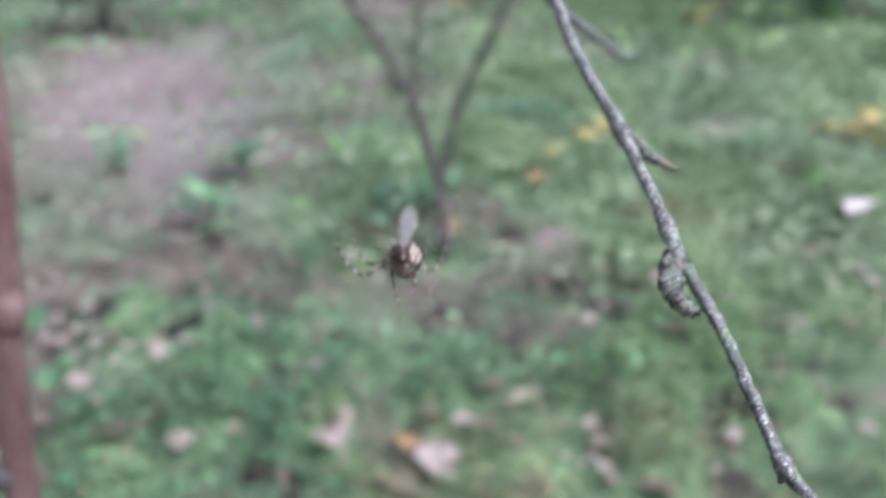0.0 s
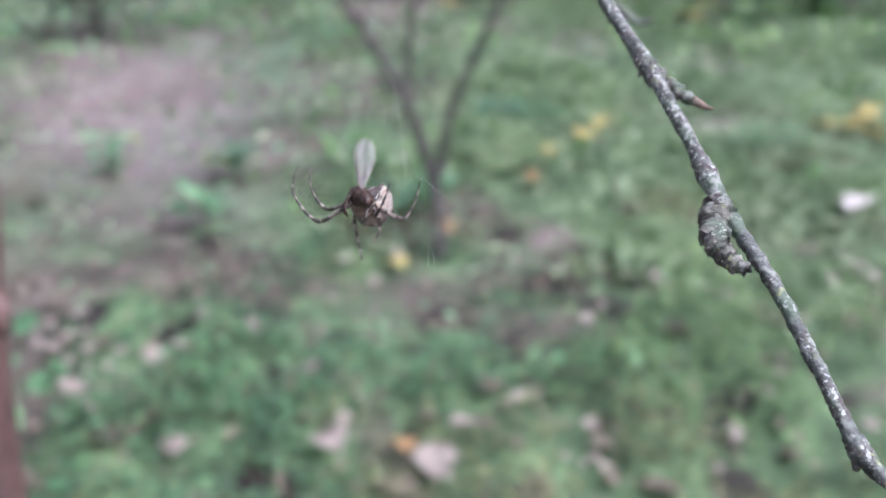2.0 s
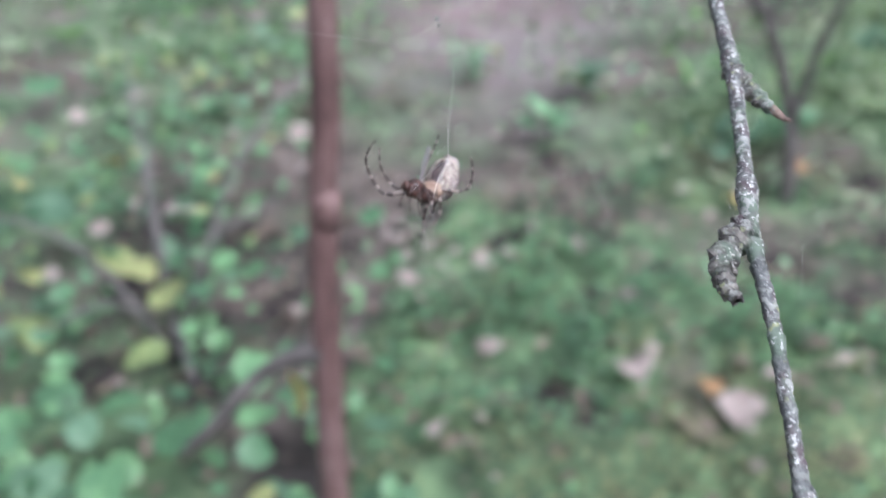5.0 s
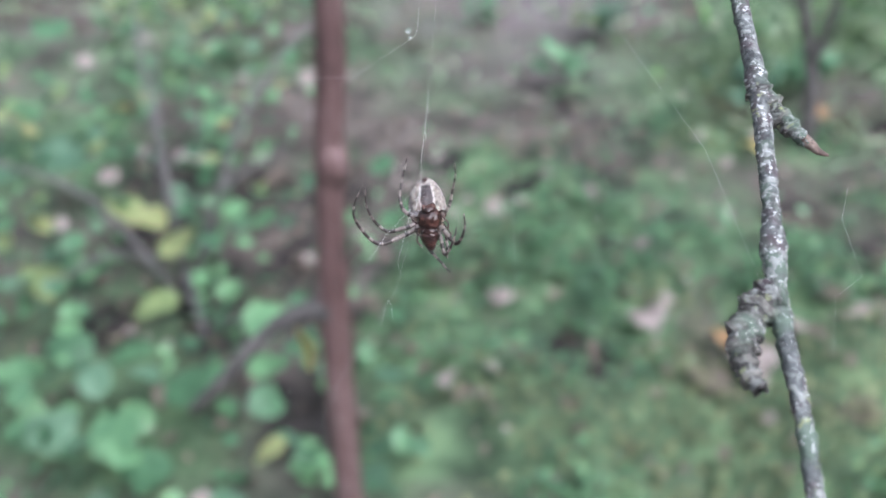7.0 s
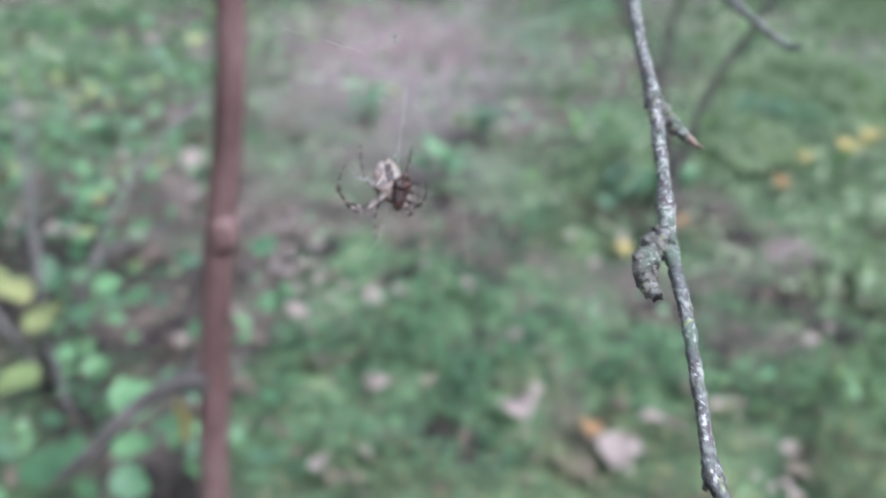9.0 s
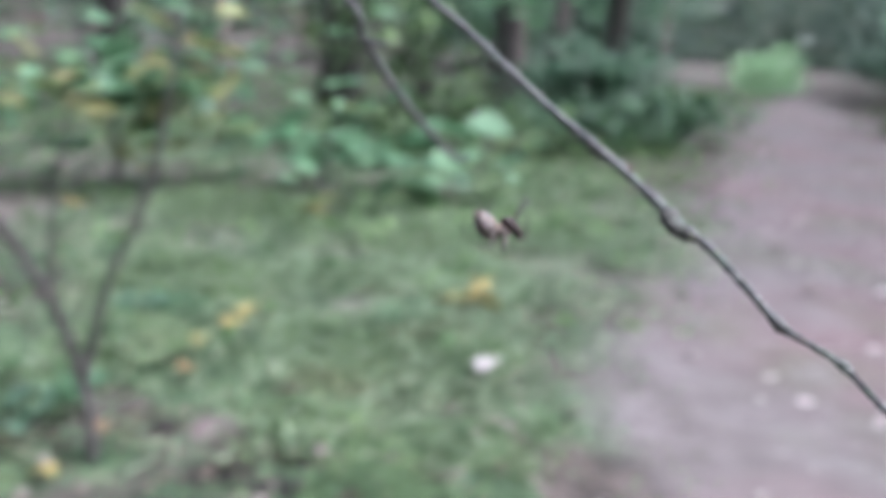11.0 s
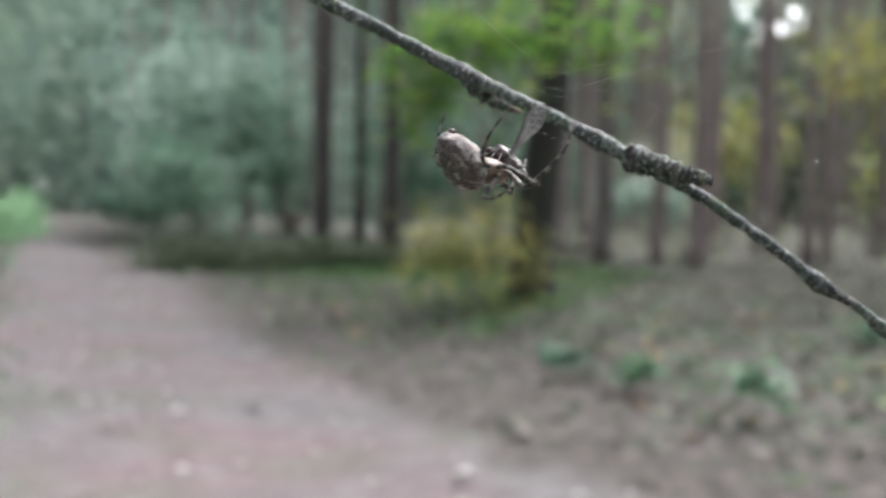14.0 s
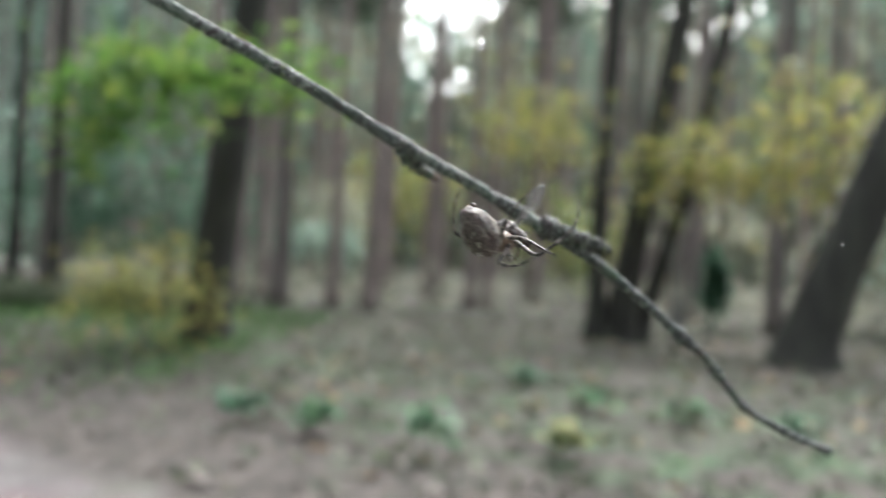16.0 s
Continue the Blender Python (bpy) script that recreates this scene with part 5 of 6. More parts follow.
    part("bud", bm, SPUR_BARK, ob)
    return ob


twig()


def second_twig():
    ob = empty("bare_twig", pose(0, 0, 0), label="thin bare dark twig with short side shoots", category="twig")
    tube_part("shoot", smooth_line([(-0.28, 0.51, 1.30, 0.0030), (-0.16, 0.30, 1.14, 0.0022), (-0.04, 0.13, 0.995, 0.0016), (0.0080, 0.1150, 0.9460, 0.0013), (0.0150, 0.1170, 0.9340, 0.00125), (0.0330, 0.1260, 0.9145, 0.0012), (0.0560, 0.1385, 0.8960, 0.0010), (0.0615, 0.1375, 0.8955, 0.0006)], 8), TWIG_BARK, ob, 10, 0.06)
    tube_part("side_shoot", [(0.0150, 0.1170, 0.9340, 0.0009), (0.0195, 0.1145, 0.9328, 0.0007), (0.0222, 0.1132, 0.9329, 0.0003)], TWIG_BARK, ob, 8, 0.06)
    return ob


second_twig()


# ---- the spider ----
def abdomen_material():
    """Mottled grey-buff, with a dark belly band edged in white; the belly faces up."""
    m = bpy.data.materials.new("spider_abdomen")
    m.use_nodes = True
    n, l = m.node_tree.nodes, m.node_tree.links
    b = n["Principled BSDF"]
    co = n.new("ShaderNodeTexCoord")
    mm = n.new("ShaderNodeVectorMath")
    mm.operation = "SCALE"
    mm.inputs["Scale"].default_value = 1000
    l.new(co.outputs["Object"], mm.inputs[0])
    sep = n.new("ShaderNodeSeparateXYZ")
    l.new(mm.outputs[0], sep.inputs[0])

    def ramp_of(value, stops, mode="LINEAR"):
        r = n.new("ShaderNodeValToRGB")
        r.color_ramp.interpolation = mode
        e = r.color_ramp.elements
        while len(e) < len(stops):
            e.new(0.5)
        for i, (p, c) in enumerate(stops):
            e[i].position, e[i].color = p, (*c, 1)
        l.new(value, r.inputs[0])
        return r.outputs[0]

    def mix_of(f, a, c):
        x = n.new("ShaderNodeMix")
        x.data_type = "RGBA"
        l.new(f, x.inputs["Factor"])
        l.new(a, x.inputs["A"])
        l.new(c, x.inputs["B"])
        return x.outputs["Result"]

    def math_of(op, a, c=None, clamp=False):
        x = n.new("ShaderNodeMath")
        x.operation, x.use_clamp = op, clamp
        for i, q in enumerate((a, c)):
            if q is None:
                continue
            if isinstance(q, (int, float)):
                x.inputs[i].default_value = q
            else:
                l.new(q, x.inputs[i])
        return x.outputs[0]

    tex = n.new("ShaderNodeTexNoise")
    tex.inputs["Scale"].default_value, tex.inputs["Detail"].default_value = 1.0, 7
    l.new(mm.outputs[0], tex.inputs["Vector"])
    vor = n.new("ShaderNodeTexVoronoi")
    vor.inputs["Scale"].default_value = 0.6
    warp = n.new("ShaderNodeVectorMath")
    warp.operation = "MULTIPLY_ADD"
    warp.inputs[1].default_value = (1.5, 1.5, 1.5)
    tex3 = n.new("ShaderNodeTexNoise")
    tex3.inputs["Scale"].default_value = 0.9
    l.new(mm.outputs[0], tex3.inputs["Vector"])
    l.new(tex3.outputs["Color"], warp.inputs[0])
    l.new(mm.outputs[0], warp.inputs[2])
    l.new(warp.outputs[0], vor.inputs["Vector"])
    skin = ramp_of(tex.outputs["Fac"], [(0.34, (0.05, 0.038, 0.034)), (0.43, (0.13, 0.108, 0.094)), (0.53, (0.225, 0.197, 0.172)), (0.68, (0.34, 0.308, 0.278))])
    spots = ramp_of(vor.outputs["Distance"], [(0.0, (0.42, 0.38, 0.37)), (0.30, (0.33, 0.29, 0.28)), (0.50, (0.25, 0.215, 0.21)), (0.60, (0.19, 0.155, 0.143)), (0.70, (0.32, 0.28, 0.26))])
    back = math_of("MULTIPLY", math_of("SUBTRACT", sep.outputs["Z"], 1.3), -1.2, True)
    colour = mix_of(back, skin, spots)
    dark_back = ramp_of(vor.outputs["Distance"], [(0.0, (0.45, 0.41, 0.40)), (0.22, (0.37, 0.325, 0.315)), (0.36, (0.08, 0.056, 0.057)), (0.60, (0.14, 0.106, 0.104)), (0.80, (0.31, 0.27, 0.262))])
    edge = math_of("ADD", sep.outputs["Z"], math_of("MULTIPLY", math_of("SUBTRACT", tex.outputs["Fac"], 0.5), 2.6))
    colour = mix_of(math_of("MULTIPLY", math_of("ADD", edge, 0.15), -4.0, True), colour, dark_back)
    y = math_of("ABSOLUTE", sep.outputs["Y"])
    belly = math_of("MULTIPLY", math_of("SUBTRACT", sep.outputs["Z"], 0.65), 3.0, True)
    ends = math_of("MULTIPLY", math_of("ADD", sep.outputs["X"], 2.5), 3.0, True)
    belly = math_of("MULTIPLY", belly, ends)
    belly = math_of("MULTIPLY", belly, math_of("MULTIPLY", math_of("SUBTRACT", 1.1, sep.outputs["X"]), 2.0, True))
    taper = math_of("MULTIPLY", math_of("ADD", sep.outputs["X"], 0.6), 0.12)
    y = math_of("ADD", y, math_of("MULTIPLY", math_of("ABSOLUTE", taper), 1.0))
    white = math_of("MULTIPLY", math_of("SUBTRACT", 1.02, y), 5.0, True)
    dark = math_of("MULTIPLY", math_of("SUBTRACT", 0.78, y), 8.0, True)
    band = ramp_of(tex.outputs["Fac"], [(0.4, (0.018, 0.013, 0.015)), (0.7, (0.075, 0.053, 0.055))])
    pale = n.new("ShaderNodeRGB")
    pale.outputs[0].default_value = (0.40, 0.37, 0.35, 1)
    colour = mix_of(math_of("MULTIPLY", belly, white), colour, pale.outputs[0])
    colour = mix_of(math_of("MULTIPLY", belly, dark), colour, band)
    fine = n.new("ShaderNodeTexNoise")
    fine.inputs["Scale"].default_value, fine.inputs["Detail"].default_value = 2.4, 5
    l.new(mm.outputs[0], fine.inputs["Vector"])
    grain = n.new("ShaderNodeMix")
    grain.data_type, grain.blend_type = "RGBA", "MULTIPLY"
    grain.inputs["Factor"].default_value = 1.0
    l.new(colour, grain.inputs["A"])
    l.new(ramp_of(fine.outputs["Fac"], [(0.36, (0.44, 0.40, 0.40)), (0.46, (0.86, 0.85, 0.84)), (0.62, (1.0, 1.0, 1.0))]), grain.inputs["B"])
    l.new(grain.outputs["Result"], b.inputs["Base Color"])
    b.inputs["Roughness"].default_value = 0.62
    b.inputs["Subsurface Weight"].default_value = 0.15
    b.inputs["Subsurface Scale"].default_value = 0.0006
    bp = n.new("ShaderNodeBump")
    bp.inputs["Strength"].default_value, bp.inputs["Distance"].default_value = 0.9, 0.00035
    l.new(tex.outputs["Fac"], bp.inputs["Height"])
    l.new(bp.outputs[0], b.inputs["Normal"])
    return m


ABDOMEN = abdomen_material()
LEG_PALE = material("leg_pale", [(0.07, 0.053, 0.047), (0.19, 0.158, 0.145), (0.37, 0.325, 0.305)], 900, rough=0.4, bump=0.3, bump_scale=0.00005, through_light=0.15)
LEG_DARK = material("leg_dark", [(0.012, 0.009, 0.009), (0.045, 0.034, 0.03)], 900, rough=0.4, bump=0.3, bump_scale=0.00005)
CARAPACE = material("carapace", [(0.014, 0.007, 0.006), (0.042, 0.019, 0.015), (0.12, 0.066, 0.05)], 700, rough=0.42, bump=0.3, bump_scale=0.00005, coat=0.2)
SIDE = material("carapace_side", [(0.05, 0.031, 0.024), (0.17, 0.112, 0.083), (0.34, 0.27, 0.22)], 600, rough=0.45, bump=0.3, bump_scale=0.00005)
RUST = material("fly_eye", [(0.018, 0.007, 0.006), (0.062, 0.024, 0.017), (0.20, 0.09, 0.055)], 900, rough=0.5, bump=0.5, bump_scale=0.00008)
FLY = material("fly_body", [(0.006, 0.003, 0.003), (0.022, 0.0085, 0.007), (0.105, 0.043, 0.031)], 1100, rough=0.42, bump=0.4, bump_scale=0.00005)
MM = 0.001


def lump(name, centre, radii, mat, parent, label="", egg=0.0, pits=0.0, rot=None):
    """A rounded body in millimetres: egg swells its rear, pits dent it."""
    bm = bmesh.new()
    bmesh.ops.create_uvsphere(bm, u_segments=28, v_segments=18, radius=1.0)
    for v in bm.verts:
        c = v.co.copy()
        k = 1 - egg * c.x
        c.y *= k
        c.z *= k
        c *= 1 + pits * noise.noise(c * 2.3 + Vector(centre))
        c = Vector((c.x * radii[0], c.y * radii[1], c.z * radii[2]))
        if rot:
            c = Euler([radians(a) for a in rot]).to_matrix() @ c
        v.co = (c + Vector(centre)) * MM
    return part(name, bm, mat, parent, label)


def leg(points, parent, thick=0.28, bands=1.0):
    """A banded jointed leg through points in millimetres; it turns about its first point."""
    foot = points[0]
    points = [tuple(a - b for a, b in zip(p, foot)) for p in points]
    line = smooth_line([(*p, 0) for p in points], 10)
    rows, along = [], [0.0]
    for a, b in zip(line, line[1:]):
        along.append(along[-1] + float(np.linalg.norm((b - a)[:3])))
    n = len(line)
    for i, p in enumerate(line):
        u = i / (n - 1)
        joint = 0.10 * math.exp(-(((u * (len(points) - 1)) % 1.0 - 0.5) / 0.12) ** 2)
        rows.append((p[0] * MM, p[1] * MM, p[2] * MM, thick * (1.22 - 0.95 * u - joint * 0.6) * MM))
    bm = bmesh.new()

    def tone(i):
        s = along[i]
        if s < along[-1] * 0.33:
            return 1 if s > along[-1] * 0.26 or along[-1] * 0.10 < s < along[-1] * 0.14 else 0
        return 1 if (s % 1.55) < bands else 0
    tube(bm, rows, 8, 0.08, tone)
    # short bristles
    rng = random.Random(len(points) + int(points[-1][0] * 10))
    for k in range(44):
        i = rng.randrange(n // 5, n - 1)
        p = Vector(rows[i][:3])
        d = Vector((rng.uniform(-1, 1), rng.uniform(-1, 1), rng.uniform(-1, 1))).normalized()
        r = rows[i][3]
        tube(bm, [(*(p + d * r * 0.8), 0.00002), (*(p + d * (r + 0.00045)), 0.000006)], 3, 0, lambda i: 1)
    ob = part("leg", bm, [LEG_PALE, LEG_DARK], parent)
    ob.matrix_basis = pose(*(c * MM for c in foot))
    return ob


def spider():
    ob = empty("orb_spider", label="small orb-weaving spider with banded legs hanging belly-up in its web", category="spider")
    ab = lump("abdomen", (-0.25, 0, -0.1), (3.15, 2.1, 2.0), ABDOMEN, ob, "mottled grey-buff abdomen with a dark white-edged belly band", -0.10, 0.10)
    ab.matrix_basis = pose(-0.0018, 0, 0.0, 0, 42, 0)
    rng = random.Random(12)
    bm = bmesh.new()
    for k in range(170):
        d = Vector((rng.gauss(0, 1), rng.gauss(0, 1), rng.gauss(0, 1))).normalized()
        p = Vector((-0.25 + d.x * 3.1, d.y * 2.05, -0.1 + d.z * 1.96))
        tube(bm, [(*(p * MM), 0.000016), (*((p + (d + Vector((-0.5, 0, 0))) * rng.uniform(0.25, 0.5)) * MM), 0.000005)], 3)
    part("hairs", bm, LEG_DARK, ab, "short dark hairs on the abdomen")
    ceph = lump("cephalothorax", (1.2, 0, -0.3), (2.1, 1.65, 1.25), SIDE, ob, "chestnut-brown cephalothorax", 0.12, 0.04)
    lump("sternum", (1.15, 0, 0.62), (1.05, 0.85, 0.28), CARAPACE, ceph, "glossy dark sternum", 0, 0.05)
    for s in (-1, 1):
        lump("fang_base", (3.0, 0.38 * s, 0.35), (0.5, 0.34, 0.75), CARAPACE, ceph, "", 0, 0.05, (0, 25, 0))
        bm = bmesh.new()
        tube(bm, [(x * MM, y * s * MM, z * MM, r * MM) for x, y, z, r in [(2.9, 0.8, 0.2, 0.16), (3.7, 1.05, 0.1, 0.15), (4.3, 1.0, 0.6, 0.14), (4.5, 0.8, 1.1, 0.17), (4.6, 0.7, 1.5, 0.08)]], 8, 0.05, lambda i: i % 2)
        part("palp", bm, [LEG_PALE, LEG_DARK], ob)
        for ex, ey, ez in ((3.1, 0.22, -0.55), (2.9, 0.5, -0.65)):
            lump("eye", (ex, ey * s, ez), (0.1, 0.1, 0.1), LEG_DARK, ceph)
    lump("spinnerets", (-3.0, 0, 0.75), (0.35, 0.35, 0.35), CARAPACE, ab, "brown spinnerets", 0, 0.1)
    legs = []
    for pts in [
        [(2.0, -1.0, 0.2), (2.8, -3.0, -0.3), (3.2, -5.4, -0.8), (3.2, -6.8, 0.4), (3.2, -7.9, 3.0), (2.9, -7.6, 4.9), (2.5, -6.6, 6.4)],
        [(2.0, 1.0, 0.2), (3.4, 1.9, -0.3), (4.4, 2.7, -0.8), (4.9, 3.4, 0.4), (4.8, 3.8, 1.8), (4.2, 3.8, 3.0)],
        [(1.5, -1.2, 0.2), (1.9, -2.8, 0.1), (1.8, -4.6, -0.2), (1.6, -5.8, 1.0), (1.3, -6.6, 3.0), (0.8, -6.5, 5.2)],
        [(2.3, 0.8, 0.2), (3.6, 1.2, -0.8), (4.8, 1.4, -1.8), (5.2, 2.0, -0.8), (5.0, 2.6, 0.6), (4.6, 2.9, 1.6)],
        [(1.0, -1.2, 0.0), (0.95, -1.9, -1.7), (0.9, -2.1, -3.4), (1.2, -2.0, -4.6), (1.5, -1.9, -5.7), (1.9, -1.8, -6.5)],
        [(1.0, 1.2, 0.0), (0.9, 1.7, -1.4), (1.0, 1.8, -2.8), (1.5, 1.75, -3.5), (2.1, 1.7, -4.1)],
        [(0.4, -1.2, 0.1), (-0.8, -2.5, 0.3), (-2.2, -3.0, 0.9), (-3.4, -2.8, 2.2), (-4.2, -2.3, 3.6), (-4.6, -1.8, 5.0)],
        [(0.4, 1.2, 0.1), (-0.6, 2.7, -0.7), (-1.6, 4.0, -0.9), (-1.7, 4.8, 0.4), (-1.3, 5.4, 2.2), (-0.9, 5.6, 4.2)],
    ]:
        legs.append((leg(pts, ob, 0.25 if pts[0][0] > 1.2 else 0.23, 1.0 if pts[0][0] > 1.2 else 0.75), [c * MM for c in pts[0]]))
    return ob, legs


WING = bpy.data.materials.new("fly_wing")
WING.use_nodes = True
wb = WING.node_tree.nodes["Principled BSDF"]
wb.inputs["Base Color"].default_value = (0.66, 0.64, 0.67, 1)
wb.inputs["Metallic"].default_value = 0.2
wb.inputs["Roughness"].default_value = 0.18
wt = WING.node_tree.nodes.new("ShaderNodeBsdfTransparent")
wm = WING.node_tree.nodes.new("ShaderNodeMixShader")
wx = WING.node_tree.nodes.new("ShaderNodeTexNoise")
wx.inputs["Scale"].default_value = 800
wr = WING.node_tree.nodes.new("ShaderNodeMapRange")
wr.inputs["From Min"].default_value, wr.inputs["From Max"].default_value = 0.3, 0.7
wr.inputs["To Min"].default_value, wr.inputs["To Max"].default_value = 0.05, 0.55
WING.node_tree.links.new(wx.outputs["Fac"], wr.inputs["Value"])
WING.node_tree.links.new(wr.outputs[0], wm.inputs[0])
WING.node_tree.links.new(wt.outputs[0], wm.inputs[1])
WING.node_tree.links.new(wb.outputs[0], wm.inputs[2])
WING.node_tree.links.new(wm.outputs[0], WING.node_tree.nodes["Material Output"].inputs["Surface"])
VEIN = material("wing_vein", [(0.09, 0.078, 0.078), (0.2, 0.175, 0.175)], 900, rough=0.5, bump=0.0)


def fly():
    """The caught fly: its own space has the wing standing along +z, broad along x."""
    ob = empty("caught_fly", label="small dark reddish fly held by the spider, one clear wing raised", category="fly")
    lump("thorax", (-0.05, 0.45, -0.5), (1.12, 1.1, 1.05), FLY, ob, "dark reddish-brown thorax", 0.1, 0.22)
    for k, (y, r) in enumerate([(-0.5, 0.80), (-0.95, 0.80), (-1.35, 0.70), (-1.75, 0.52)]):
        lump("body", (0.12 + 0.08 * k, y, -0.55 - 0.05 * k), (r * 1.1, 0.74, r * 1.05), FLY, ob, "", 0.05, 0.18)
    lump("head", (-0.2, 1.45, -0.65), (0.62, 0.42, 0.58), FLY, ob, "", 0, 0.15)
    for e in (-1, 1):
        lump("eye", (-0.2 + 0.42 * e, 1.65, -0.55), (0.28, 0.3, 0.36), RUST, ob, "dull red eye", 0, 0.08)
    rng = random.Random(6)
    bm = bmesh.new()
    for k in range(70):
        d = Vector((rng.gauss(0, 1), rng.gauss(0, 1), rng.gauss(0, 1))).normalized()
        p = Vector((-0.05 + d.x * 0.95, 0.45 + d.y * 1.0, -0.5 + d.z * 0.82)) if k % 2 else Vector((0.2 + d.x * 0.72, -1.3 + d.y * 1.1, -0.6 + d.z * 0.62))
        tube(bm, [(*(p * MM), 0.000025), (*((p + d * 0.45) * MM), 0.000008)], 3)
    part("bristles", bm, FLY, ob, "short dark bristles")
    bm = bmesh.new()

    def edge(u):
        w = 1.62 * min(1.0, 0.2 + 1.25 * u) * math.sqrt(max(0.004, 1 - max(0.0, (u - 0.55) / 0.45) ** 2))
        return -w * 0.72 + 0.12 * u, w * 0.95 + 0.12 * u
    cols, steps = 8, 16
    grid = []
    for i in range(steps + 1):
        u = i / steps
        a, b = edge(u)
        grid.append([bm.verts.new(Vector((a + (b - a) * k / cols, 0.16 * math.sin(k * 1.57 + 0.4) + 0.25 * u * u, 0.1 + 6.0 * u)) * MM) for k in range(cols + 1)])
    for a, b in zip(grid, grid[1:]):
        for k in range(cols):
            bm.faces.new((a[k], a[k + 1], b[k + 1], b[k]))
    wing = part("wing", bm, WING, ob, "clear veined insect wing")
    bm = bmesh.new()
    for f in (0.0, 0.12, 0.34, 0.55, 0.78, 1.0):
        line = []
        for i in range(steps + 1):
            u = i / steps
            g = f * min(1, 0.25 + u * 1.1) + (1 - min(1, 0.25 + u * 1.1)) * 0.3
            a, b = edge(u)
            line.append(((a + (b - a) * g) * MM, (0.25 * u * u + 0.03) * MM, (0.1 + 6.0 * u) * MM, (0.0001 if f < 0.2 else 0.00007) * (1.3 - u)))
        tube(bm, line, 4)
    for c in (0.22, 0.34, 0.46, 0.58, 0.70, 0.82):
        line = []
        for i in range(9):
            g = 0.1 + 0.8 * i / 8
            u = min(0.97, c + 0.16 * g - 0.05)
            a, b = edge(u)
            line.append(((a + (b - a) * g) * MM, (0.25 * u * u + 0.03) * MM, (0.1 + 6.0 * u) * MM, 0.000035))
        tube(bm, line, 4)
    part("vein", bm, VEIN, wing, "dark wing veins")
    for k in range(6):
        bm = bmesh.new()
        s, f = (-1, 1)[k % 2], k // 2
        tube(bm, [(x * MM, y * MM, z * MM, 0.00008) for x, y, z in [(0.5 * s, 0.9 - 0.5 * f, -0.9), (1.25 * s, 1.1 - 0.7 * f, -0.8 + 0.3 * f), (1.6 * s, 1.2 - 1.1 * f, -1.6), (1.35 * s, 1.1 - 1.2 * f, -2.4)]], 5)
        part("leg", bm, FLY, ob)
    for o in ob.children_recursive:
        o.data.transform(Matrix.Scale(1.16, 4) if o.name.split(".")[0] not in ("wing", "vein") else Matrix.Identity(4))
    return ob


(SPIDER, LEGS), PREY = spider(), fly()

# ---- silk ----
SILK = material("silk", [(0.75, 0.75, 0.75), (0.9, 0.9, 0.9)], 900, rough=0.3, bump=0.0, through_light=0.3)
WATER = bpy.data.materials.new("water_drop")
WATER.use_nodes = True
WATER.node_tree.nodes["Principled BSDF"].inputs["Roughness"].default_value = 0.02
WATER.node_tree.nodes["Principled BSDF"].inputs["IOR"].default_value = 1.33
WATER.node_tree.nodes["Principled BSDF"].inputs["Transmission Weight"].default_value = 0.9
WATER.node_tree.nodes["Principled BSDF"].inputs["Base Color"].default_value = (0.9, 0.92, 0.95, 1)


def strand(web, points, r=0.000018, sag=0.0):
    pts = [Vector(p) for p in points]
    rows = []
    for a, b in zip(pts, pts[1:]):
        for k in range(6):
            u = k / 6
            q = a.lerp(b, u) - Vector((0, 0, sag * 4 * u * (1 - u)))
            rows.append((*q, r))
    rows.append((*pts[-1], r))
    bm = bmesh.new()
    tube(bm, rows, 5)
    return part("strand", bm, SILK, web)


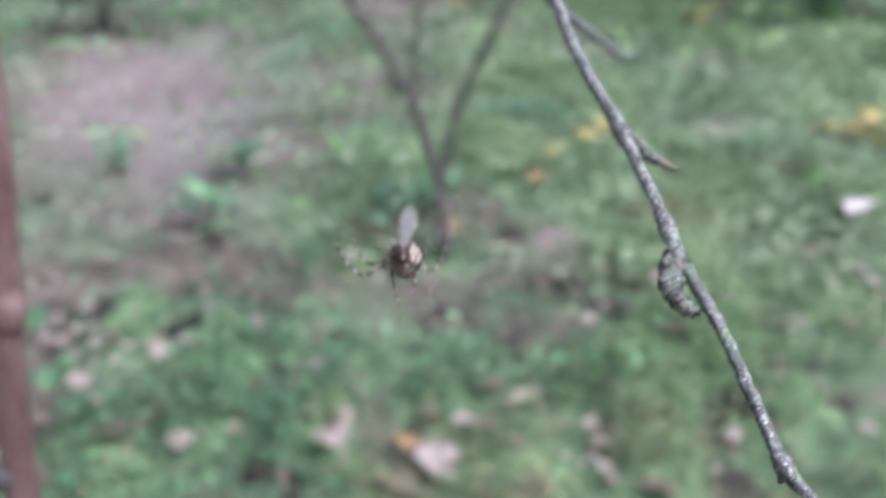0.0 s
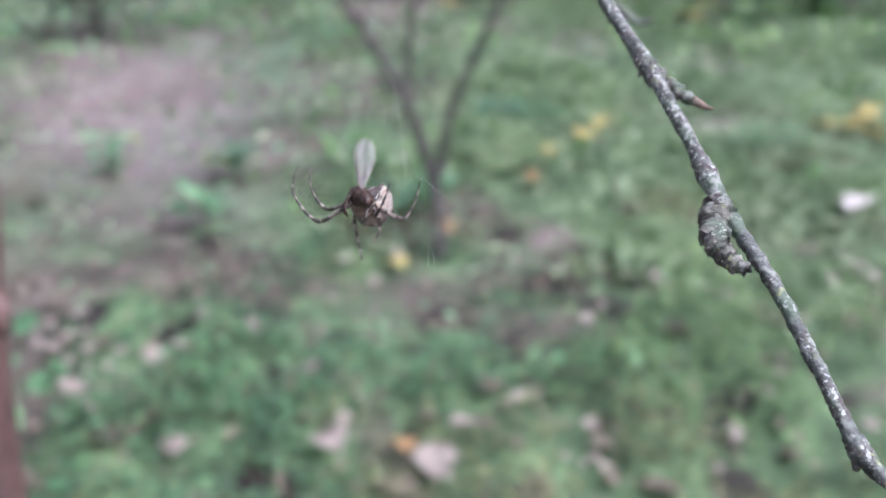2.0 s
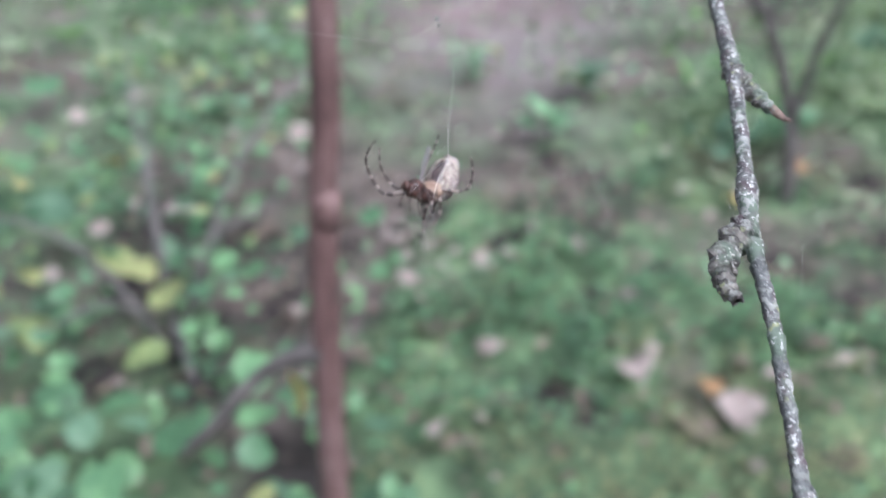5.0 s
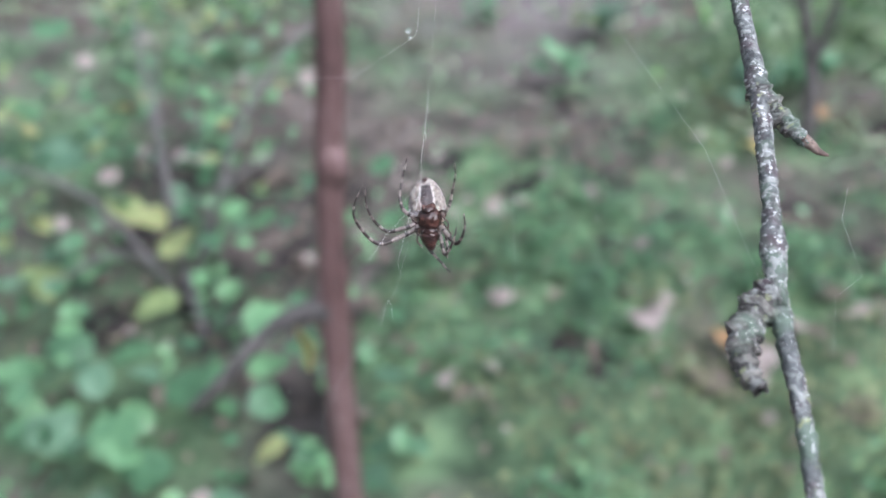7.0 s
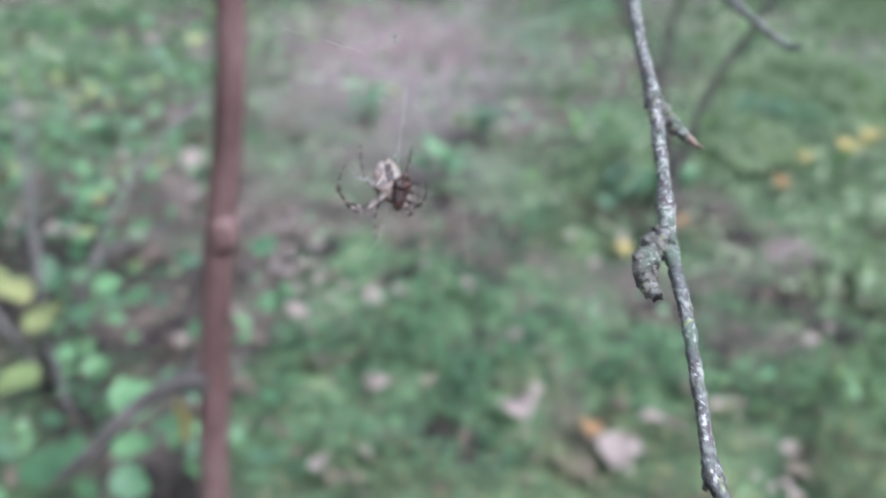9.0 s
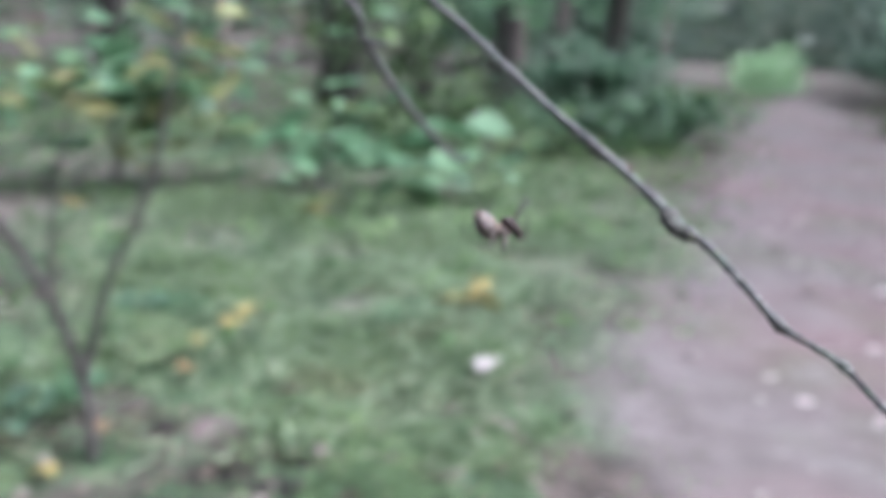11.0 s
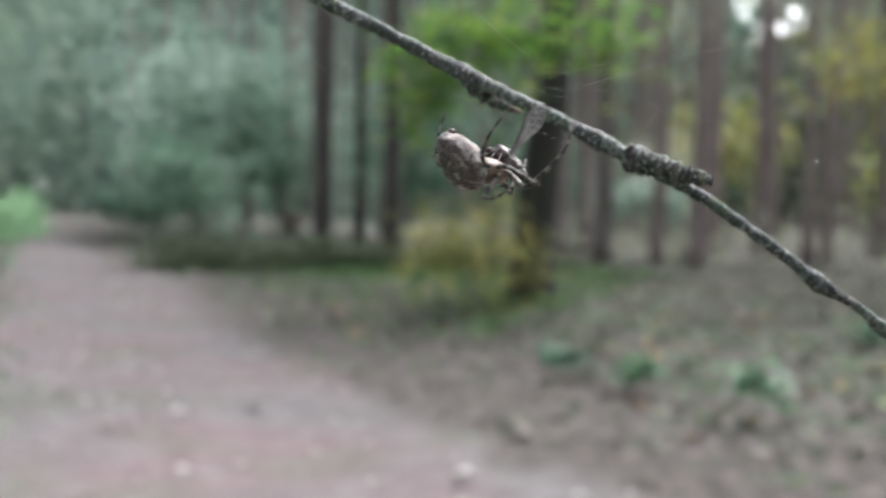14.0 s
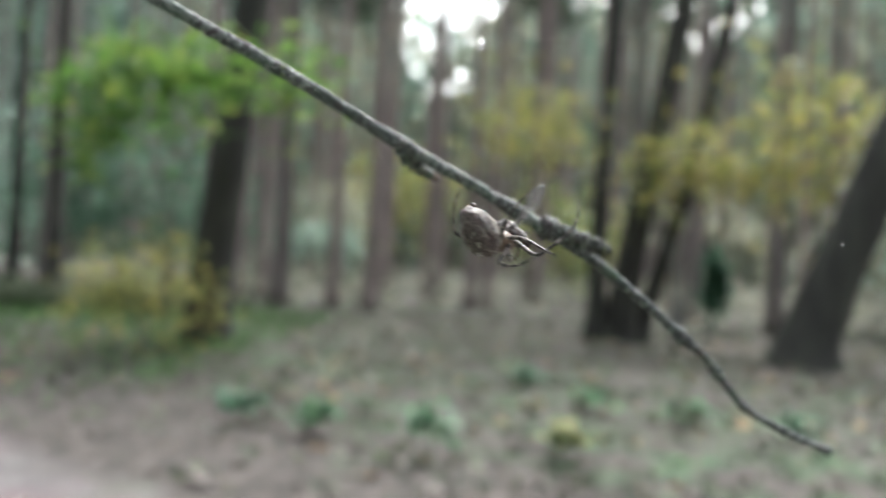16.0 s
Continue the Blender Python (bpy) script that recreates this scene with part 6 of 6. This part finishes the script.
def build_web():
    web = empty("spider_web", label="torn orb web of fine pale silk strands strung from the twig", category="web")
    hub = Vector((0.0040, -0.0034, 0.9100))
    # the hanging line of the spider, and lines to the twig and its spurs
    strand(web, [(0.0012, 0.0030, 0.9050), (0.0016, 0.0035, 0.9125), (0.0018, 0.0050, 0.9171), (0.0020, 0.0085, 0.9257), (0.001, 0.02, 0.945), (-0.012, 0.125, 0.976)], 0.0000022)
    strand(web, [(0.0385, -0.0035, 0.9045), (0.0300, 0.0117, 0.9105), (0.018, 0.0231, 0.9179), (0.008, 0.045, 0.935)], 0.0000038)
    strand(web, [(0.0039, 0.0292, 0.9188), (0.0084, 0.0118, 0.9049), (0.0139, -0.003, 0.8957)], 0.0000028)
    strand(web, [(0.0088, 0.0190, 0.9165), (0.0161, 0.0133, 0.9048), (0.0234, 0.0076, 0.8931)], 0.000003)
    strand(web, [hub, (0.0104, -0.0222, 0.9122), (0.0126, -0.034, 0.9145), (0.0145, -0.0434, 0.916)], 0.0000022)
    strand(web, [(0.0015, -0.03, 0.933), (0.003, -0.012, 0.926), (0.0012, 0.0046, 0.9233), (-0.012, 0.05, 0.945)], 0.0000038)
    strand(web, [(0.0443, 0.016, 0.906), (0.0443, 0.016, 0.902), (0.0473, 0.0135, 0.8967), (0.0451, 0.0113, 0.8951), (0.0458, 0.0087, 0.889)], 0.0000045)
    # the torn hub: short loose threads, as steps along -y and z in millimetres from the hub
    for r, line in [(4.6, [(-6.9, 7.4), (-4.4, 5.2), (-1.6, 3.0), (-1.0, 1.6), (0, 0)]), (3.6, [(-6.3, 6.3), (-6.1, 5.7), (-6.9, 5.5)]), (3.6, [(-4.2, 4.4), (-4.4, 3.4)]), (3.4, [(-1.1, 1.5), (2.2, 1.4), (2.2, 0.0)]),
                    (4.6, [(0, 0), (2.2, -0.3), (5.5, 0.8), (9.9, 2.1), (13.2, 3.1), (18.2, 4.0)]), (3.8, [(2.2, 1.4), (4.4, 2.1), (5.8, 2.3)]), (3.8, [(4.1, -0.2), (5.8, -0.3), (8.2, -1.0), (10.4, -1.8), (9.4, -3.7)]),
                    (3.4, [(14.0, -2.9), (13.7, -5.8)]), (3.2, [(14.0, -2.9), (16.5, -3.3), (17.3, -3.7)]), (3.2, [(6.0, -0.6), (5.5, -1.9)]), (3.4, [(-1.6, 0.2), (0.4, -0.7), (2.4, -0.9)])]:
        strand(web, [hub + Vector((0.0002 * across, -0.001 * across, 0.001 * up)) for across, up in line], r * 1.5e-6)
    for p, r in [((0.0002, 0.005, 0.9236), 0.00034), ((0.0003, 0.005, 0.9228), 0.0002), ((0.0443, 0.016, 0.902), 0.00009), ((0.0458, 0.0087, 0.8911), 0.00009),
                 ((0.0015, -0.0277, 0.9029), 0.00009), ((0.0022, -0.0348, 0.9036), 0.00008), ((0.0313, -0.0171, 0.8923), 0.0001), ((0.0084, 0.0118, 0.9049), 0.00007)]:
        bm = bmesh.new()
        bmesh.ops.create_icosphere(bm, subdivisions=2, radius=r)
        bmesh.ops.translate(bm, verts=bm.verts, vec=p)
        part("water_drop", bm, WATER, web, "tiny water drop on the silk")
    return web


build_web()


# ---- what moves ----
SPIDER_ROWS = [
    (0.0, 0.00280, 0.00160, 0.90120, -100), (0.5, 0.00090, 0.00170, 0.90360, -100), (1.0, -0.00010, 0.00160, 0.90320, -98), (1.5, 0.00060, 0.00170, 0.90340, -112), (2.0, -0.00050, 0.00140, 0.90280, -108),
    (2.5, -0.00030, 0.00140, 0.90280, -115), (3.0, 0.00110, 0.00150, 0.90310, -122), (3.5, 0.00050, 0.00120, 0.90250, -119), (4.0, 0.00050, 0.00030, 0.90170, -116), (5.2, 0.0, 0.001, 0.9030, -98),
    (6.5, 0.00150, 0.00220, 0.90300, -66), (7.0, 0.00180, 0.00240, 0.90300, -64), (7.5, 0.00210, 0.00240, 0.90290, -64), (8.0, 0.00180, 0.00210, 0.90260, -62), (9.2, 0.001, 0.002, 0.903, -56), (10.3, 0.00140, 0.00140, 0.90430, -51), (10.5, 0.00100, 0.00190, 0.90560, -50), (10.8, 0.00170, 0.00140, 0.90500, -48),
    (11.0, 0.00370, 0.00010, 0.90270, -46), (11.5, 0.00340, -0.00050, 0.90240, -44), (12.0, 0.00280, -0.00050, 0.90330, -42), (12.5, 0.00200, -0.00000, 0.90330, -40), (13.0, 0.00080, 0.00150, 0.90370, -40),
    (13.5, 0.00110, 0.00090, 0.90240, -40), (14.0, 0.00060, 0.00190, 0.90240, -38), (14.5, 0.00070, 0.00170, 0.90250, -38), (15.0, 0.00060, 0.00210, 0.90320, -40), (15.5, 0.00070, 0.00220, 0.90290, -42), (16.0, 0.00070, 0.00280, 0.90250, -44),
]
# the fly's raised wing: seconds, the way it leans, how far, and its turn about its own length, in degrees
WING_TURNS = [(0.0, 60, 22, -60), (0.5, 60, 24, -60), (1.5, 75, 22, -60), (2.0, 78, 18, -66), (2.5, 82, 15, -50), (3.0, 88, 15, 6), (3.5, 94, 18, -2), (4.0, 98, 24, 0), (6.5, 125, 101, 85), (8.0, 125, 101, 85), (10.5, -70, 30, 95), (12.5, -70, 32, 70), (14.5, -72, 34, 42), (16.0, -72, 34, 36)]
# turns of single legs about their feet: the leg's number, then seconds and degrees about x, y and z
LEG_TURNS = [(0, [(0.0, 18, 16, 0), (1.0, 25, 16, 0), (1.5, 22, 14, -2), (2.0, 22, 8, -6), (2.5, 24, 4, -10), (3.5, 6, 8, 0), (4.0, -5, 0, 9), (6.5, 0, 0, 0), (8.0, 0, 0, 2), (10.5, 20, 0, 10), (12.0, 24, 0, 0), (13.5, 16, 14, -2), (14.2, 5, 30, -8), (16.0, 5, 32, -10)]),
             (2, [(0.0, 8, 16, 0), (1.0, 10, 16, 0), (2.5, 15, 4, 0), (4.0, -3, 14, 14), (6.5, 0, 0, 0), (8.0, 0, 0, 0), (9.2, 36, 12, 0), (10.5, 66, 26, 0), (16.0, 72, 36, 0)]),
             (4, [(0.0, 16, 14, 0), (2.5, 18, 14, 0), (3.5, 28, 7, -28), (4.0, 28, 0, -38), (6.5, 34, -30, 0), (8.0, 26, -30, 0), (9.2, -20, -22, 0), (10.5, -62, -14, 0), (16.0, -70, -8, 0)]),
             (5, [(0.0, 0, 14, 0), (2.5, 0, 14, 0), (4.0, 0, 0, 0), (6.5, 0, -30, 0), (8.0, 0, -30, 0), (10.5, 42, -38, 0), (16.0, 46, -40, 0)]),
             (6, [(0.0, 0, 0, 0), (8.0, 0, 0, 0), (9.2, 28, 18, 5), (10.5, 54, 36, 10), (16.0, 60, 42, 12)]),
             (7, [(0.0, 0, 0, 0), (4.0, 0, 0, 0), (6.5, 12, 0, 32), (16.0, 12, 0, 32)])]


def tilt(t):
    """How far the spider's head dips, in degrees."""
    return float(np.interp(t, [0, 2.5, 3.5, 4, 6.5, 8, 10.5, 12.5, 16], [-26, -24, -14, 2, 4, 4, 4, 8, 8]))


def wing_pose(t):
    """The fly's turn at t seconds, blended between the rows of WING_TURNS."""
    k = max(i for i in range(len(WING_TURNS)) if WING_TURNS[i][0] <= t)
    j = min(k + 1, len(WING_TURNS) - 1)
    u = (t - WING_TURNS[k][0]) / ((WING_TURNS[j][0] - WING_TURNS[k][0]) or 1)
    a, b = ((pose(0, 0, 0, 0, 0, az) @ pose(0, 0, 0, 0, lean, 0) @ pose(0, 0, 0, 0, 0, spin)).to_quaternion() for _, az, lean, spin in (WING_TURNS[k], WING_TURNS[j]))
    return a.slerp(b, u).to_matrix().to_4x4()


def motions():
    walk(SPIDER, [(t, pose(x, y, z, 0, tilt(t), a)) for t, x, y, z, a in SPIDER_ROWS])
    rows = []
    for t, x, y, z, a in SPIDER_ROWS:
        at = (pose(x, y, z, 0, tilt(t), a) @ pose(0.0031, 0.0, 0.0015)).translation
        rows.append((t, Matrix.Translation(at) @ wing_pose(t)))
    walk(PREY, rows)
    for k, turns in LEG_TURNS:
        ob, foot = LEGS[k]
        walk(ob, [(t, pose(*foot, *r)) for t, *r in turns])


motions()
